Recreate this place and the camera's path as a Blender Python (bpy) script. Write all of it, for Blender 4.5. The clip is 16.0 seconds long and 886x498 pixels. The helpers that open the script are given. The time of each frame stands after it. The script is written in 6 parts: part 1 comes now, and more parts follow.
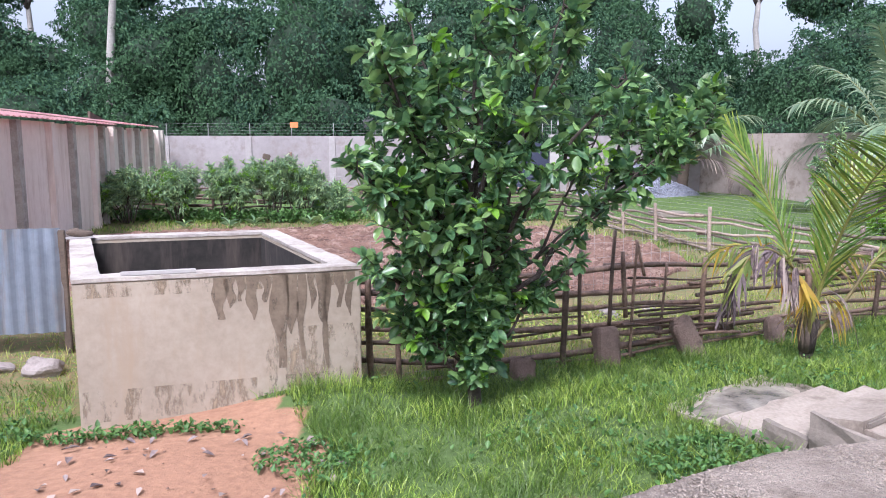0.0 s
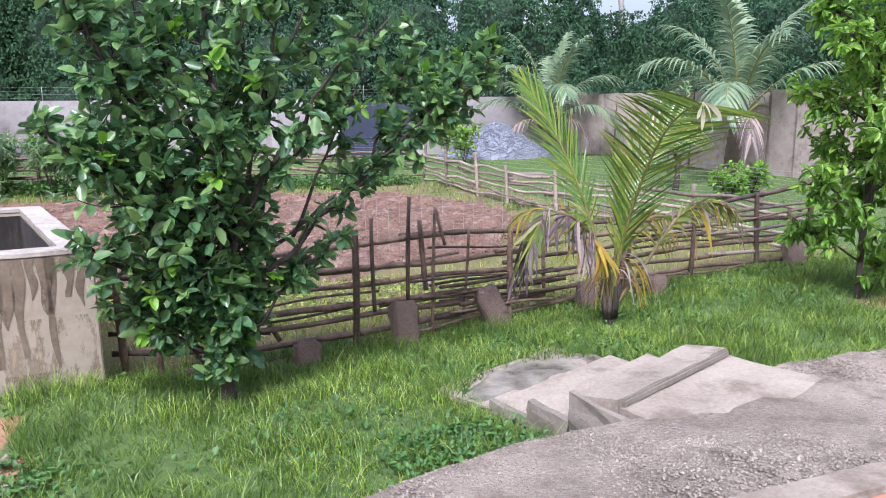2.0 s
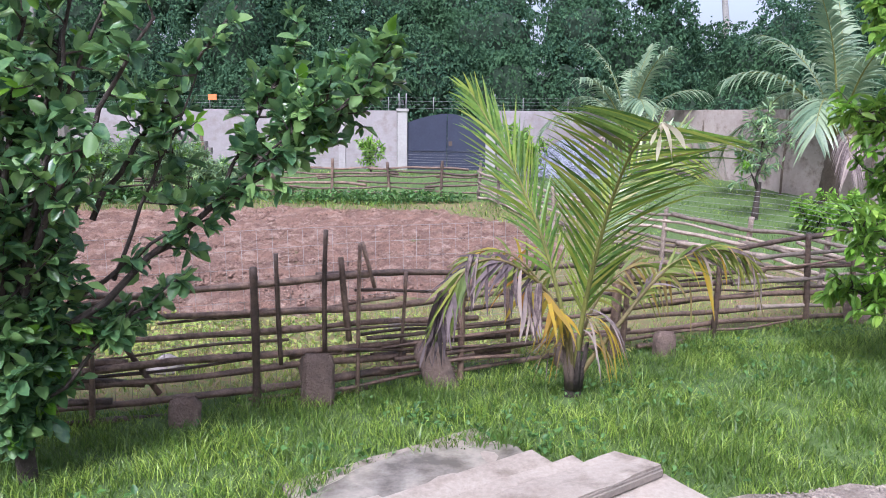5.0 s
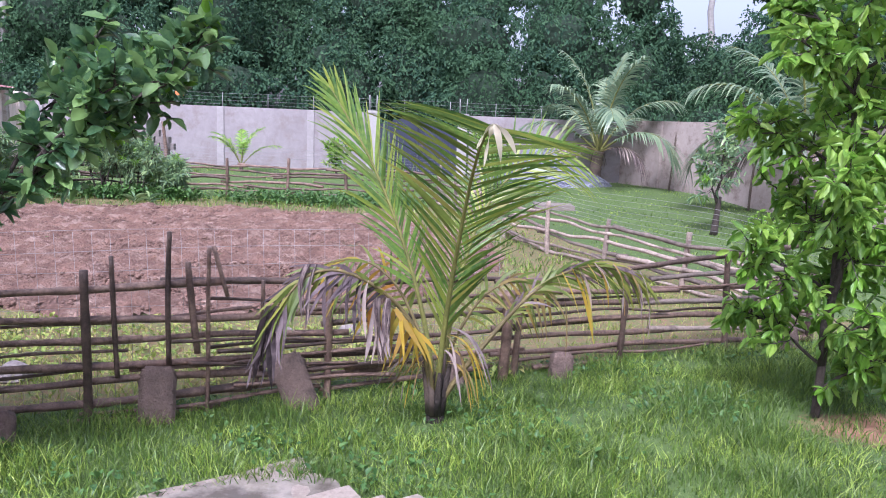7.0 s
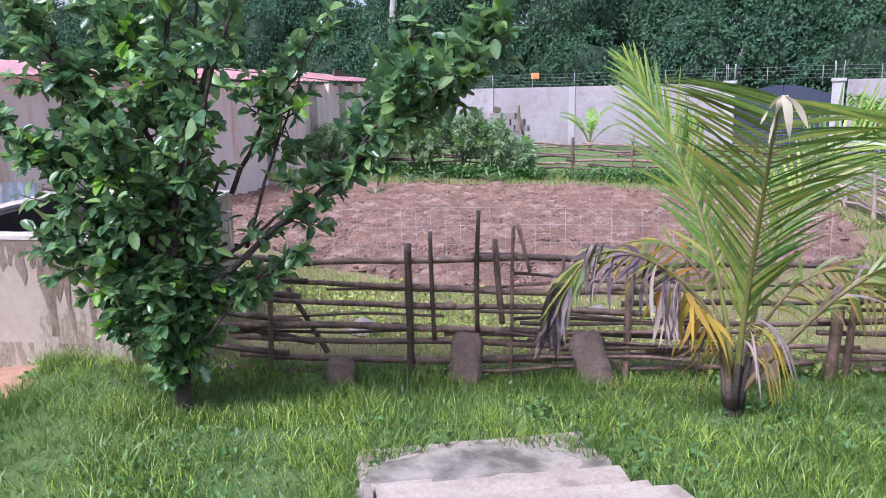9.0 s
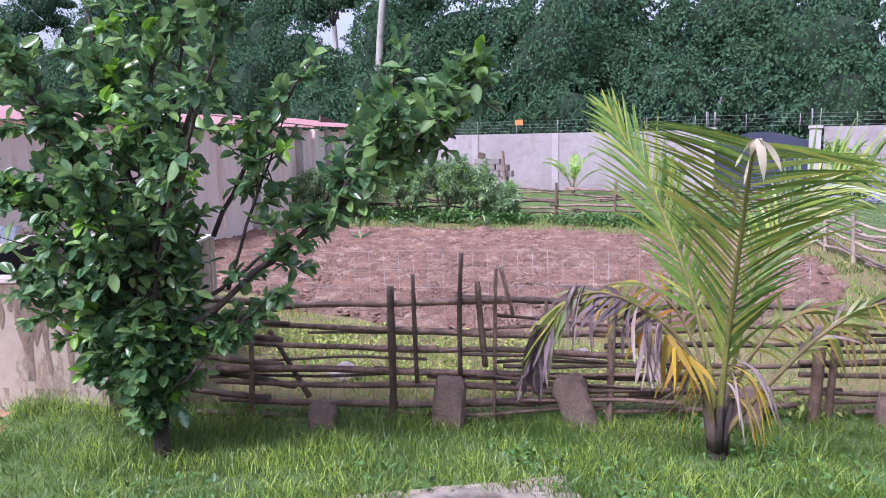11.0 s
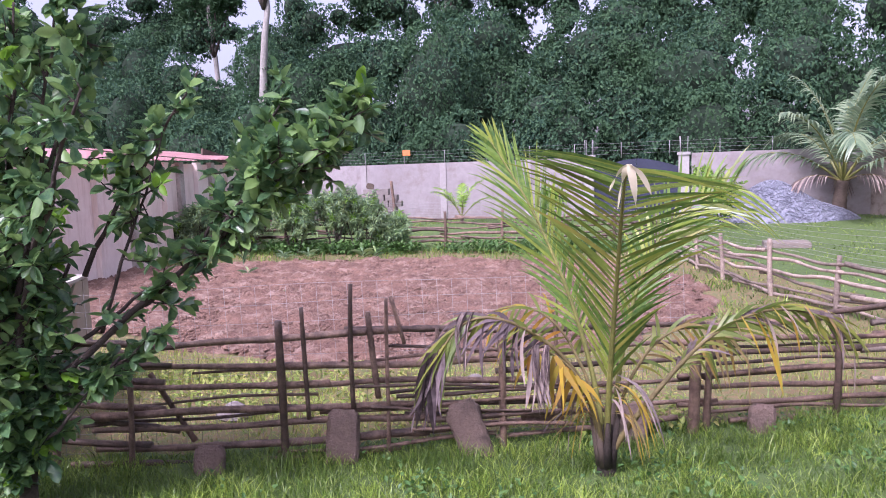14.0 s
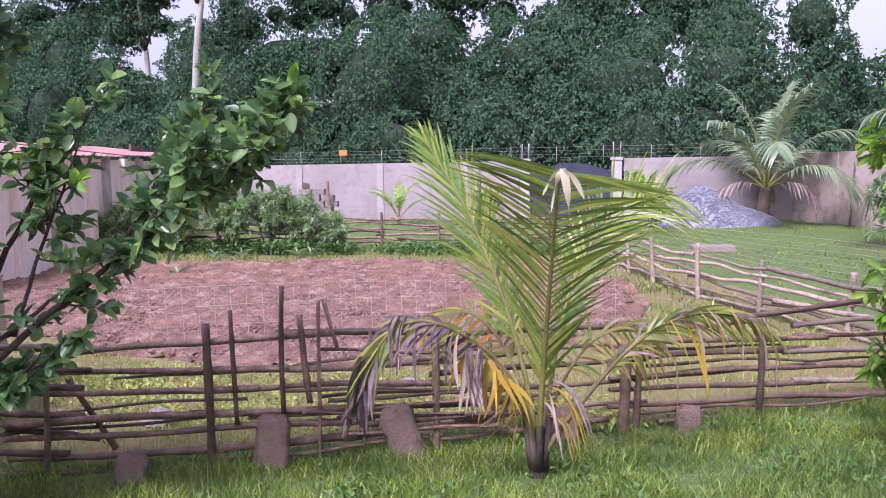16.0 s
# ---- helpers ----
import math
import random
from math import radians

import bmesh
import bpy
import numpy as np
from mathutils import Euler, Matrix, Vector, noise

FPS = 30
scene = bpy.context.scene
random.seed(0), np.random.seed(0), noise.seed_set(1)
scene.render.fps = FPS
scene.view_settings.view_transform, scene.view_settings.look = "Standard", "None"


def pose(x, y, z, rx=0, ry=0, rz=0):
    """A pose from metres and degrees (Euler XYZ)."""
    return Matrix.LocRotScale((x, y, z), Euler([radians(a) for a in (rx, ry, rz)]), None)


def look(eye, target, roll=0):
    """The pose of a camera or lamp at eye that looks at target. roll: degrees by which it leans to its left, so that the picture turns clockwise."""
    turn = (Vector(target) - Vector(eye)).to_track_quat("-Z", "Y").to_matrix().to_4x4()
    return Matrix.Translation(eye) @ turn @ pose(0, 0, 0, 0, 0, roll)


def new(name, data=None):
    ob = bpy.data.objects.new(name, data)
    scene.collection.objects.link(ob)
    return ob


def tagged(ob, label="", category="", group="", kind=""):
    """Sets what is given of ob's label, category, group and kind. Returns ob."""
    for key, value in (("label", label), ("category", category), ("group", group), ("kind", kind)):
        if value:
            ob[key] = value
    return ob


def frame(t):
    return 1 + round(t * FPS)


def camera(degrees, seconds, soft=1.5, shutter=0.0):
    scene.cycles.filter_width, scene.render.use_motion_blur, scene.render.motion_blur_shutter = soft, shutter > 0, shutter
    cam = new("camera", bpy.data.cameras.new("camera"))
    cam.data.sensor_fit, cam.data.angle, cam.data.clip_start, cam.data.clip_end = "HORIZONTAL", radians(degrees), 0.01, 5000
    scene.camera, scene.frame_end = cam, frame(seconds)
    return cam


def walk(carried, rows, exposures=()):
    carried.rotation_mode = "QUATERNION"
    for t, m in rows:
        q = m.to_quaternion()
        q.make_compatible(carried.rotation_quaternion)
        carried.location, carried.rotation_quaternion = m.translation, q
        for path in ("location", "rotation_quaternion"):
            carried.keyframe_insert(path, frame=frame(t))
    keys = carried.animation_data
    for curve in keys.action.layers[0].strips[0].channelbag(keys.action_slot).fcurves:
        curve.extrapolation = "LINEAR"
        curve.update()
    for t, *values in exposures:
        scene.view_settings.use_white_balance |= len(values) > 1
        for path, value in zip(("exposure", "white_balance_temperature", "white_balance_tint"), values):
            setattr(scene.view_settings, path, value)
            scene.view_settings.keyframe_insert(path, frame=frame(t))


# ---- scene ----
cam = camera(61.0, 16.0, 1.0)
PATH = [
    (0, (0.177, 1.018, 2.105), (0.172, 2.998, 1.824), 0.1),
    (0.5, (0.485, 1.152, 2.085), (0.641, 3.125, 1.797), 0.8),
    (1, (0.811, 1.187, 2.122), (1.041, 3.146, 1.791), 1.0),
    (1.5, (1.051, 1.377, 2.073), (1.315, 3.326, 1.712), 0.3),
    (2, (1.248, 1.588, 2.073), (1.517, 3.534, 1.697), -0.5),
    (2.5, (1.557, 1.762, 2.088), (1.797, 3.709, 1.702), -0.6),
    (3, (1.83, 1.92, 2.113), (2.049, 3.871, 1.728), -0.1),
    (3.5, (2.138, 2.16, 2.095), (2.317, 4.115, 1.716), 0.2),
    (3.7, (2.244, 2.243, 2.106), (2.403, 4.202, 1.732), 0.2),
    (5.8, (3.237, 3.063, 2.058), (3.168, 5.033, 1.721), 0.7),
    (6, (3.345, 3.114, 2.047), (3.296, 5.084, 1.708), 0.8),
    (6.5, (3.656, 3.179, 2.088), (3.636, 5.15, 1.752), 1.5),
    (7, (3.862, 3.283, 2.072), (3.856, 5.256, 1.742), 2.4),
    (7.5, (4.11, 3.451, 2.061), (4.113, 5.424, 1.734), 3.7),
    (8, (4.248, 3.448, 2.059), (4.006, 5.395, 1.674), 0.6),
    (8.5, (4.282, 3.356, 2.092), (3.608, 5.193, 1.681), -0.7),
    (9, (4.314, 3.309, 2.108), (3.409, 5.047, 1.708), -1.1),
    (9.2, (4.325, 3.343, 2.076), (3.395, 5.074, 1.7), -2.2),
    (11.5, (4.342, 3.304, 2.094), (3.489, 5.094, 1.826), -0.6),
    (12, (4.335, 3.304, 2.096), (3.518, 5.111, 1.843), -0.6),
    (12.5, (4.34, 3.308, 2.089), (3.559, 5.134, 1.851), -0.9),
    (13, (4.348, 3.31, 2.088), (3.618, 5.158, 1.866), -1.3),
    (13.5, (4.352, 3.319, 2.085), (3.68, 5.191, 1.872), -1.6),
    (14, (4.364, 3.326, 2.084), (3.748, 5.217, 1.874), -1.9),
    (14.5, (4.361, 3.341, 2.088), (3.801, 5.249, 1.877), -1.9),
    (15, (4.361, 3.352, 2.087), (3.845, 5.272, 1.873), -1.6),
    (15.5, (4.368, 3.375, 2.085), (3.891, 5.306, 1.871), -1.3),
    (16, (4.368, 3.384, 2.086), (3.913, 5.32, 1.875), -0.9),
]
EXPOSURE = [(0, 1.12, 5650, 21), (3.5, 1.1, 5600, 17), (7, 1.1, 5450, 29), (9, 1.12, 5420, 26), (12, 1.12, 5580, 37), (16, 1.14, 5800, 42)]
walk(cam, [(t, look(eye, target, roll)) for t, eye, target, roll in PATH], EXPOSURE)

# ---- world, sun, exposure ----
SUN_EL, SUN_AZ = radians(54), radians(196)
world = bpy.data.worlds.new("sky")
scene.world = world
world.use_nodes = True
wn = world.node_tree.nodes
sky = wn.new("ShaderNodeTexSky")
sky.sky_type = "NISHITA"
sky.sun_disc = False
sky.sun_elevation, sky.sun_rotation = SUN_EL, SUN_AZ
sky.air_density, sky.dust_density, sky.ozone_density = 1.0, 5.0, 1.2
wn["Background"].inputs["Strength"].default_value = 0.13
haze = wn.new("ShaderNodeHueSaturation")
haze.inputs["Saturation"].default_value = 0.45
world.node_tree.links.new(sky.outputs[0], haze.inputs["Color"])
world.node_tree.links.new(haze.outputs[0], wn["Background"].inputs["Color"])
sun = new("sun", bpy.data.lights.new("sun", "SUN"))
sun.data.energy, sun.data.angle, sun.data.color = 1.9, radians(11), (1.0, 0.97, 0.93)
sun.rotation_euler = (Vector((math.sin(SUN_AZ) * math.cos(SUN_EL), math.cos(SUN_AZ) * math.cos(SUN_EL), math.sin(SUN_EL)))).to_track_quat("Z", "Y").to_euler()

# ---- materials ----
rng = np.random.default_rng(7)


def ramp(nt, fac, stops):
    r = nt.nodes.new("ShaderNodeValToRGB")
    el = r.color_ramp.elements
    while len(el) < len(stops):
        el.new(0.5)
    for e, (p, c) in zip(el, stops):
        e.position, e.color = p, (*c, 1)
    nt.links.new(fac, r.inputs[0])
    return r.outputs[0]


def noise_out(nt, vec, scale, detail=4, rough=0.55, stretch=None):
    if stretch:
        m = nt.nodes.new("ShaderNodeMapping")
        m.inputs["Scale"].default_value = stretch
        nt.links.new(vec, m.inputs[0])
        vec = m.outputs[0]
    n = nt.nodes.new("ShaderNodeTexNoise")
    n.inputs["Scale"].default_value, n.inputs["Detail"].default_value, n.inputs["Roughness"].default_value = scale, detail, rough
    nt.links.new(vec, n.inputs["Vector"])
    return n.outputs["Fac"]


def mixc(nt, fac, a, b, mode="MIX"):
    m = nt.nodes.new("ShaderNodeMix")
    m.data_type, m.blend_type = "RGBA", mode
    for sock, v in ((m.inputs[0], fac), (m.inputs[6], a), (m.inputs[7], b)):
        if isinstance(v, bpy.types.NodeSocket):
            nt.links.new(v, sock)
        elif isinstance(v, tuple):
            sock.default_value = (*v, 1)
        else:
            sock.default_value = v
    return m.outputs[2]


def base_mat(name, rough=0.8):
    m = bpy.data.materials.new(name)
    m.use_nodes = True
    nt = m.node_tree
    p = nt.nodes["Principled BSDF"]
    p.inputs["Roughness"].default_value = rough
    pos = nt.nodes.new("ShaderNodeNewGeometry").outputs["Position"]
    return m, nt, p, pos


def bump(nt, p, height, strength=0.5, dist=0.02):
    b = nt.nodes.new("ShaderNodeBump")
    b.inputs["Strength"].default_value, b.inputs["Distance"].default_value = strength, dist
    nt.links.new(height, b.inputs["Height"])
    nt.links.new(b.outputs[0], p.inputs["Normal"])


def surface(name, dark, light, big=1.2, fine=18, rough=0.85, relief=0.4, dist=0.02, stain=None, streak=False, vary=0.0):
    """Two-scale mottled surface, with optional stains that run down."""
    m, nt, p, pos = base_mat(name, rough)
    a = noise_out(nt, pos, big, 5)
    b = noise_out(nt, pos, fine, 6, 0.65)
    c = ramp(nt, a, [(0.3, dark), (0.7, light)])
    c = mixc(nt, 0.45, c, ramp(nt, b, [(0.3, dark), (0.65, light)]))
    if stain:
        s = noise_out(nt, pos, 3.0, 5, 0.7, (1.2, 1.2, 0.16) if streak else None)
        c = mixc(nt, ramp(nt, s, [(0.5, (0, 0, 0)), (0.68, (1, 1, 1))]), c, stain)
    if vary:
        info = nt.nodes.new("ShaderNodeObjectInfo")
        h = nt.nodes.new("ShaderNodeHueSaturation")
        mr = nt.nodes.new("ShaderNodeMapRange")
        mr.inputs[3].default_value, mr.inputs[4].default_value = 1 - vary, 1 + vary
        nt.links.new(info.outputs["Random"], mr.inputs[0])
        nt.links.new(mr.outputs[0], h.inputs["Value"])
        nt.links.new(c, h.inputs["Color"])
        c = h.outputs[0]
    nt.links.new(c, p.inputs["Base Color"])
    bump(nt, p, b, relief, dist)
    return m


def leafy(name, colours, rough=0.45, through_light=0.3, spec=0.5, drift=None, drift_scale=0.3):
    """Leaves: each island takes its own shade of the given colours."""
    m, nt, p, pos = base_mat(name, rough)
    geo = nt.nodes.new("ShaderNodeNewGeometry")
    n = len(colours)
    info = nt.nodes.new("ShaderNodeObjectInfo")
    add = nt.nodes.new("ShaderNodeMath")
    nt.links.new(geo.outputs["Random Per Island"], add.inputs[0])
    nt.links.new(info.outputs["Random"], add.inputs[1])
    fr = nt.nodes.new("ShaderNodeMath")
    fr.operation = "FRACT"
    nt.links.new(add.outputs[0], fr.inputs[0])
    c = ramp(nt, fr.outputs[0], [((i + 0.5) / n, col) for i, col in enumerate(colours)])
    a = noise_out(nt, pos, 25, 3)
    c = mixc(nt, ramp(nt, a, [(0.35, (0, 0, 0)), (0.75, (0.35, 0.35, 0.35))]), c, tuple(min(1, v * 1.5) for v in colours[-1]))
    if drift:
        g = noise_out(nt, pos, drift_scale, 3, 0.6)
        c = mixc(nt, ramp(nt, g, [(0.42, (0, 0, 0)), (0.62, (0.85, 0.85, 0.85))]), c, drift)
    nt.links.new(c, p.inputs["Base Color"])
    p.inputs["Specular IOR Level"].default_value = spec
    t = nt.nodes.new("ShaderNodeBsdfTranslucent")
    nt.links.new(c, t.inputs[0])
    mx = nt.nodes.new("ShaderNodeMixShader")
    mx.inputs[0].default_value = through_light
    nt.links.new(p.outputs[0], mx.inputs[1])
    nt.links.new(t.outputs[0], mx.inputs[2])
    nt.links.new(mx.outputs[0], nt.nodes["Material Output"].inputs[0])
    return m


def ground_material():
    """Earth, with turf where the mesh says that it grows."""
    m, nt, p, pos = base_mat("earth_and_turf", 0.95)
    at = nt.nodes.new("ShaderNodeAttribute")
    at.attribute_name = "turf"
    big, fine = noise_out(nt, pos, 0.6, 5), noise_out(nt, pos, 14, 7, 0.7)
    earth = mixc(nt, 0.5, ramp(nt, big, [(0.3, (0.23, 0.115, 0.066)), (0.7, (0.38, 0.21, 0.13))]), ramp(nt, fine, [(0.3, (0.16, 0.08, 0.048)), (0.65, (0.42, 0.24, 0.145))]))
    # Turf colour is kept dark: shade between the grass blades is put into it.
    turf = mixc(nt, 0.5, ramp(nt, big, [(0.3, (0.04, 0.075, 0.02)), (0.7, (0.085, 0.14, 0.03))]), ramp(nt, fine, [(0.3, (0.04, 0.07, 0.02)), (0.7, (0.13, 0.2, 0.05))]))
    edge = nt.nodes.new("ShaderNodeMath")
    edge.operation = "MULTIPLY_ADD"
    edge.inputs[1].default_value, edge.inputs[2].default_value = 0.5, -0.25
    nt.links.new(fine, edge.inputs[0])
    add = nt.nodes.new("ShaderNodeMath")
    nt.links.new(at.outputs["Fac"], add.inputs[0])
    nt.links.new(edge.outputs[0], add.inputs[1])
    nt.links.new(mixc(nt, ramp(nt, add.outputs[0], [(0.42, (0, 0, 0)), (0.58, (1, 1, 1))]), earth, turf), p.inputs["Base Color"])
    bump(nt, p, fine, 0.7, 0.03)
    return m


M_GROUND = ground_material()
M_SOIL = surface("tilled_soil", (0.085, 0.046, 0.034), (0.36, 0.21, 0.15), 2.2, 26, 0.95, 1.0, 0.09, (0.42, 0.3, 0.235))
M_CONC = surface("rough_concrete", (0.13, 0.1, 0.08), (0.46, 0.385, 0.315), 1.2, 46, 0.92, 1.0, 0.03, (0.16, 0.125, 0.095))
M_STEP = surface("step_concrete", (0.21, 0.17, 0.135), (0.4, 0.345, 0.285), 1.6, 34, 0.85, 0.6, 0.012, (0.17, 0.135, 0.105))
M_RISER = surface("dark_concrete", (0.14, 0.12, 0.1), (0.27, 0.23, 0.19), 4, 40, 0.9, 0.6, 0.01)
M_WALL = surface("grey_plaster", (0.22, 0.195, 0.195), (0.35, 0.32, 0.32), 0.55, 4, 0.92, 0.25, 0.01, (0.24, 0.205, 0.195))
M_WALLR = surface("weathered_plaster", (0.25, 0.2, 0.175), (0.42, 0.36, 0.32), 0.5, 5, 0.92, 0.3, 0.01, (0.2, 0.155, 0.13))
M_PILLAR = surface("pale_pillar_plaster", (0.31, 0.29, 0.28), (0.44, 0.42, 0.4), 1, 12, 0.9, 0.2)
M_SHED = surface("shed_render", (0.68, 0.57, 0.5), (0.82, 0.72, 0.65), 0.5, 6, 0.9, 0.2, 0.01, (0.6, 0.48, 0.4), True)
M_GATE = surface("navy_sheet_metal", (0.018, 0.022, 0.045), (0.035, 0.042, 0.075), 0.8, 15, 0.5, 0.1)
M_ROOF = surface("faded_red_roofing", (0.5, 0.24, 0.25), (0.72, 0.46, 0.46), 0.8, 8, 0.5, 0.2)
M_TIMBER = surface("old_timber", (0.06, 0.045, 0.035), (0.16, 0.12, 0.09), 3, 30, 0.9, 0.4)
M_ZINC = surface("weathered_zinc", (0.24, 0.275, 0.32), (0.4, 0.45, 0.52), 1.2, 9, 0.5, 0.2, 0.01, (0.36, 0.29, 0.24), True)
M_TANK = surface("stained_cream_render", (0.25, 0.205, 0.155), (0.39, 0.335, 0.265), 0.8, 14, 0.88, 0.3, 0.008, (0.32, 0.25, 0.18), True)
M_TANKTOP = surface("worn_concrete_rim", (0.27, 0.24, 0.205), (0.5, 0.46, 0.41), 2.5, 25, 0.85, 0.4, 0.008, (0.25, 0.21, 0.18))
M_TANKIN = surface("near_black_tank_lining", (0.008, 0.007, 0.006), (0.035, 0.029, 0.025), 2.2, 12, 0.95, 0.3, 0.01, (0.07, 0.055, 0.045), True)
M_POLE = surface("weathered_pole", (0.035, 0.021, 0.016), (0.25, 0.165, 0.12), 7, 32, 0.55, 1.0, 0.012, (0.05, 0.03, 0.022), vary=0.5)
M_PALE = surface("sun_bleached_pole", (0.12, 0.09, 0.072), (0.42, 0.34, 0.275), 6, 36, 0.75, 0.9, 0.01, (0.07, 0.05, 0.04), vary=0.45)
M_STONE = surface("pitted_laterite_block", (0.11, 0.075, 0.06), (0.28, 0.2, 0.162), 3, 60, 0.95, 1.0, 0.02, (0.1, 0.075, 0.06))
M_PIER = surface("grey_pier_plaster", (0.28, 0.255, 0.25), (0.39, 0.36, 0.355), 1, 8, 0.9, 0.2)
M_BLOCK = surface("grey_block", (0.16, 0.14, 0.13), (0.31, 0.27, 0.25), 3, 30, 0.95, 0.6, vary=0.2)
M_GRAVEL = surface("blue_grey_gravel", (0.14, 0.15, 0.19), (0.4, 0.42, 0.49), 4, 30, 0.9, 0.8, vary=0.2)
M_BARK = surface("brown_bark", (0.022, 0.017, 0.014), (0.085, 0.066, 0.053), 6, 50, 0.9, 0.8)
M_FARBARK = surface("pale_trunk_bark", (0.2, 0.19, 0.17), (0.42, 0.4, 0.37), 1, 10, 0.9, 0.5)
M_WIRE = surface("galvanised_wire", (0.16, 0.16, 0.16), (0.34, 0.34, 0.34), 5, 40, 0.6, 0.1)
M_RACHIS = surface("frond_rib", (0.1, 0.11, 0.03), (0.24, 0.24, 0.06), 6, 40, 0.5, 0.2)
M_DRYRIB = surface("dry_frond_rib", (0.09, 0.075, 0.028), (0.23, 0.18, 0.07), 6, 40, 0.7, 0.4)
M_LEAF = leafy("glossy_tree_leaf", [(0.042, 0.112, 0.056), (0.072, 0.165, 0.076), (0.115, 0.225, 0.088), (0.2, 0.33, 0.105)], 0.28, 0.4)
M_SHOOT = leafy("young_leaf", [(0.16, 0.34, 0.03), (0.22, 0.42, 0.04), (0.14, 0.3, 0.03)], 0.4, 0.4)
M_BUSH = leafy("light_green_leaf", [(0.09, 0.21, 0.032), (0.14, 0.29, 0.042), (0.21, 0.38, 0.055), (0.31, 0.48, 0.08)], 0.4, 0.48)
M_PALM = leafy("palm_leaflet", [(0.05, 0.13, 0.028), (0.085, 0.185, 0.033), (0.13, 0.25, 0.042), (0.27, 0.33, 0.055)], 0.3, 0.3)
M_YELLOW = leafy("yellow_leaflet", [(0.36, 0.32, 0.045), (0.5, 0.34, 0.03), (0.28, 0.29, 0.05), (0.42, 0.2, 0.03)], 0.5, 0.35)
M_DEAD = leafy("dead_leaflet", [(0.06, 0.04, 0.043), (0.12, 0.088, 0.09), (0.22, 0.175, 0.17), (0.36, 0.29, 0.25)], 0.75, 0.12)
M_FARPALM = leafy("far_palm_leaflet", [(0.1, 0.17, 0.1), (0.16, 0.24, 0.13), (0.24, 0.31, 0.18)], 0.35, 0.3)
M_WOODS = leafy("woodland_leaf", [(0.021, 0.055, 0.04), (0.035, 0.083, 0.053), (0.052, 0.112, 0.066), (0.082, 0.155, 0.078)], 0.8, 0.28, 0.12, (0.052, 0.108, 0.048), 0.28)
M_CASSAVA = leafy("cassava_leaf", [(0.15, 0.26, 0.16), (0.22, 0.35, 0.19), (0.33, 0.45, 0.2)], 0.45, 0.4)
M_GRASS = leafy("grass_blade", [(0.018, 0.05, 0.01), (0.065, 0.15, 0.02), (0.16, 0.29, 0.035), (0.38, 0.49, 0.09)], 0.4, 0.35, 0.5, (0.085, 0.16, 0.03), 1.1)
M_WEED = leafy("weed_leaf", [(0.04, 0.11, 0.03), (0.07, 0.17, 0.035), (0.1, 0.2, 0.05)], 0.5, 0.3)
M_LIME = leafy("sunny_weed_leaf", [(0.14, 0.24, 0.045), (0.22, 0.34, 0.06), (0.34, 0.44, 0.09), (0.42, 0.4, 0.13)], 0.5, 0.4)
# Near-black green for the woods' filler cores, with the shade put into the colour.
M_CORE = surface("painted_foliage_shade", (0.01, 0.024, 0.012), (0.022, 0.048, 0.022), 1.5, 6, 0.9, 0.5)
M_SHEATH = surface("black_palm_sheath", (0.018, 0.014, 0.011), (0.06, 0.046, 0.036), 8, 50, 0.9, 1.0)
M_NET = surface("dull_netting_wire", (0.2, 0.185, 0.175), (0.4, 0.38, 0.36), 5, 40, 0.7, 0.1)
M_TERRA = surface("terracotta_floor", (0.36, 0.16, 0.1), (0.5, 0.26, 0.17), 2, 20, 0.6, 0.2)
M_TAG = surface("orange_plate", (0.55, 0.16, 0.05), (0.7, 0.25, 0.08), 3, 20, 0.5, 0.1)
M_WATER, wnt, wp, wpos = base_mat("puddle_water", 0.05)
wnt.links.new(ramp(wnt, noise_out(wnt, wpos, 3.5, 5, 0.65), [(0.38, (0.1, 0.085, 0.065)), (0.62, (0.3, 0.265, 0.215))]), wp.inputs["Base Color"])
wp.inputs["IOR"].default_value = 1.5
bump(wnt, wp, noise_out(wnt, wpos, 14, 3), 0.3, 0.02)


# ---- mesh tools ----
def part(name, bm, material, parent=None, label=""):
    me = bpy.data.meshes.new(name)
    bm.to_mesh(me)
    bm.free()
    me.materials.append(material)
    ob = new(name, me)
    if parent:
        ob.parent = parent
    if label:
        ob["label"] = label
    return ob


def raw(name, verts, faces, material, parent=None, smooth=False):
    """A mesh out of arrays of vertices and of faces with one number of corners."""
    verts, faces = np.asarray(verts, np.float32).reshape(-1, 3), np.asarray(faces, np.int32)
    me = bpy.data.meshes.new(name)
    n, k = faces.shape
    me.vertices.add(len(verts))
    me.vertices.foreach_set("co", verts.ravel())
    me.loops.add(n * k)
    me.loops.foreach_set("vertex_index", faces.ravel())
    me.polygons.add(n)
    me.polygons.foreach_set("loop_start", np.arange(n, dtype=np.int32) * k)
    me.polygons.foreach_set("loop_total", np.full(n, k, np.int32))
    if smooth:
        me.polygons.foreach_set("use_smooth", np.ones(n, bool))
    me.update(calc_edges=True)
    me.validate()
    me.materials.append(material)
    ob = new(name, me)
    if parent:
        ob.parent = parent
    return ob


def unit(v):
    return v / np.maximum(np.linalg.norm(v, axis=-1, keepdims=True), 1e-9)


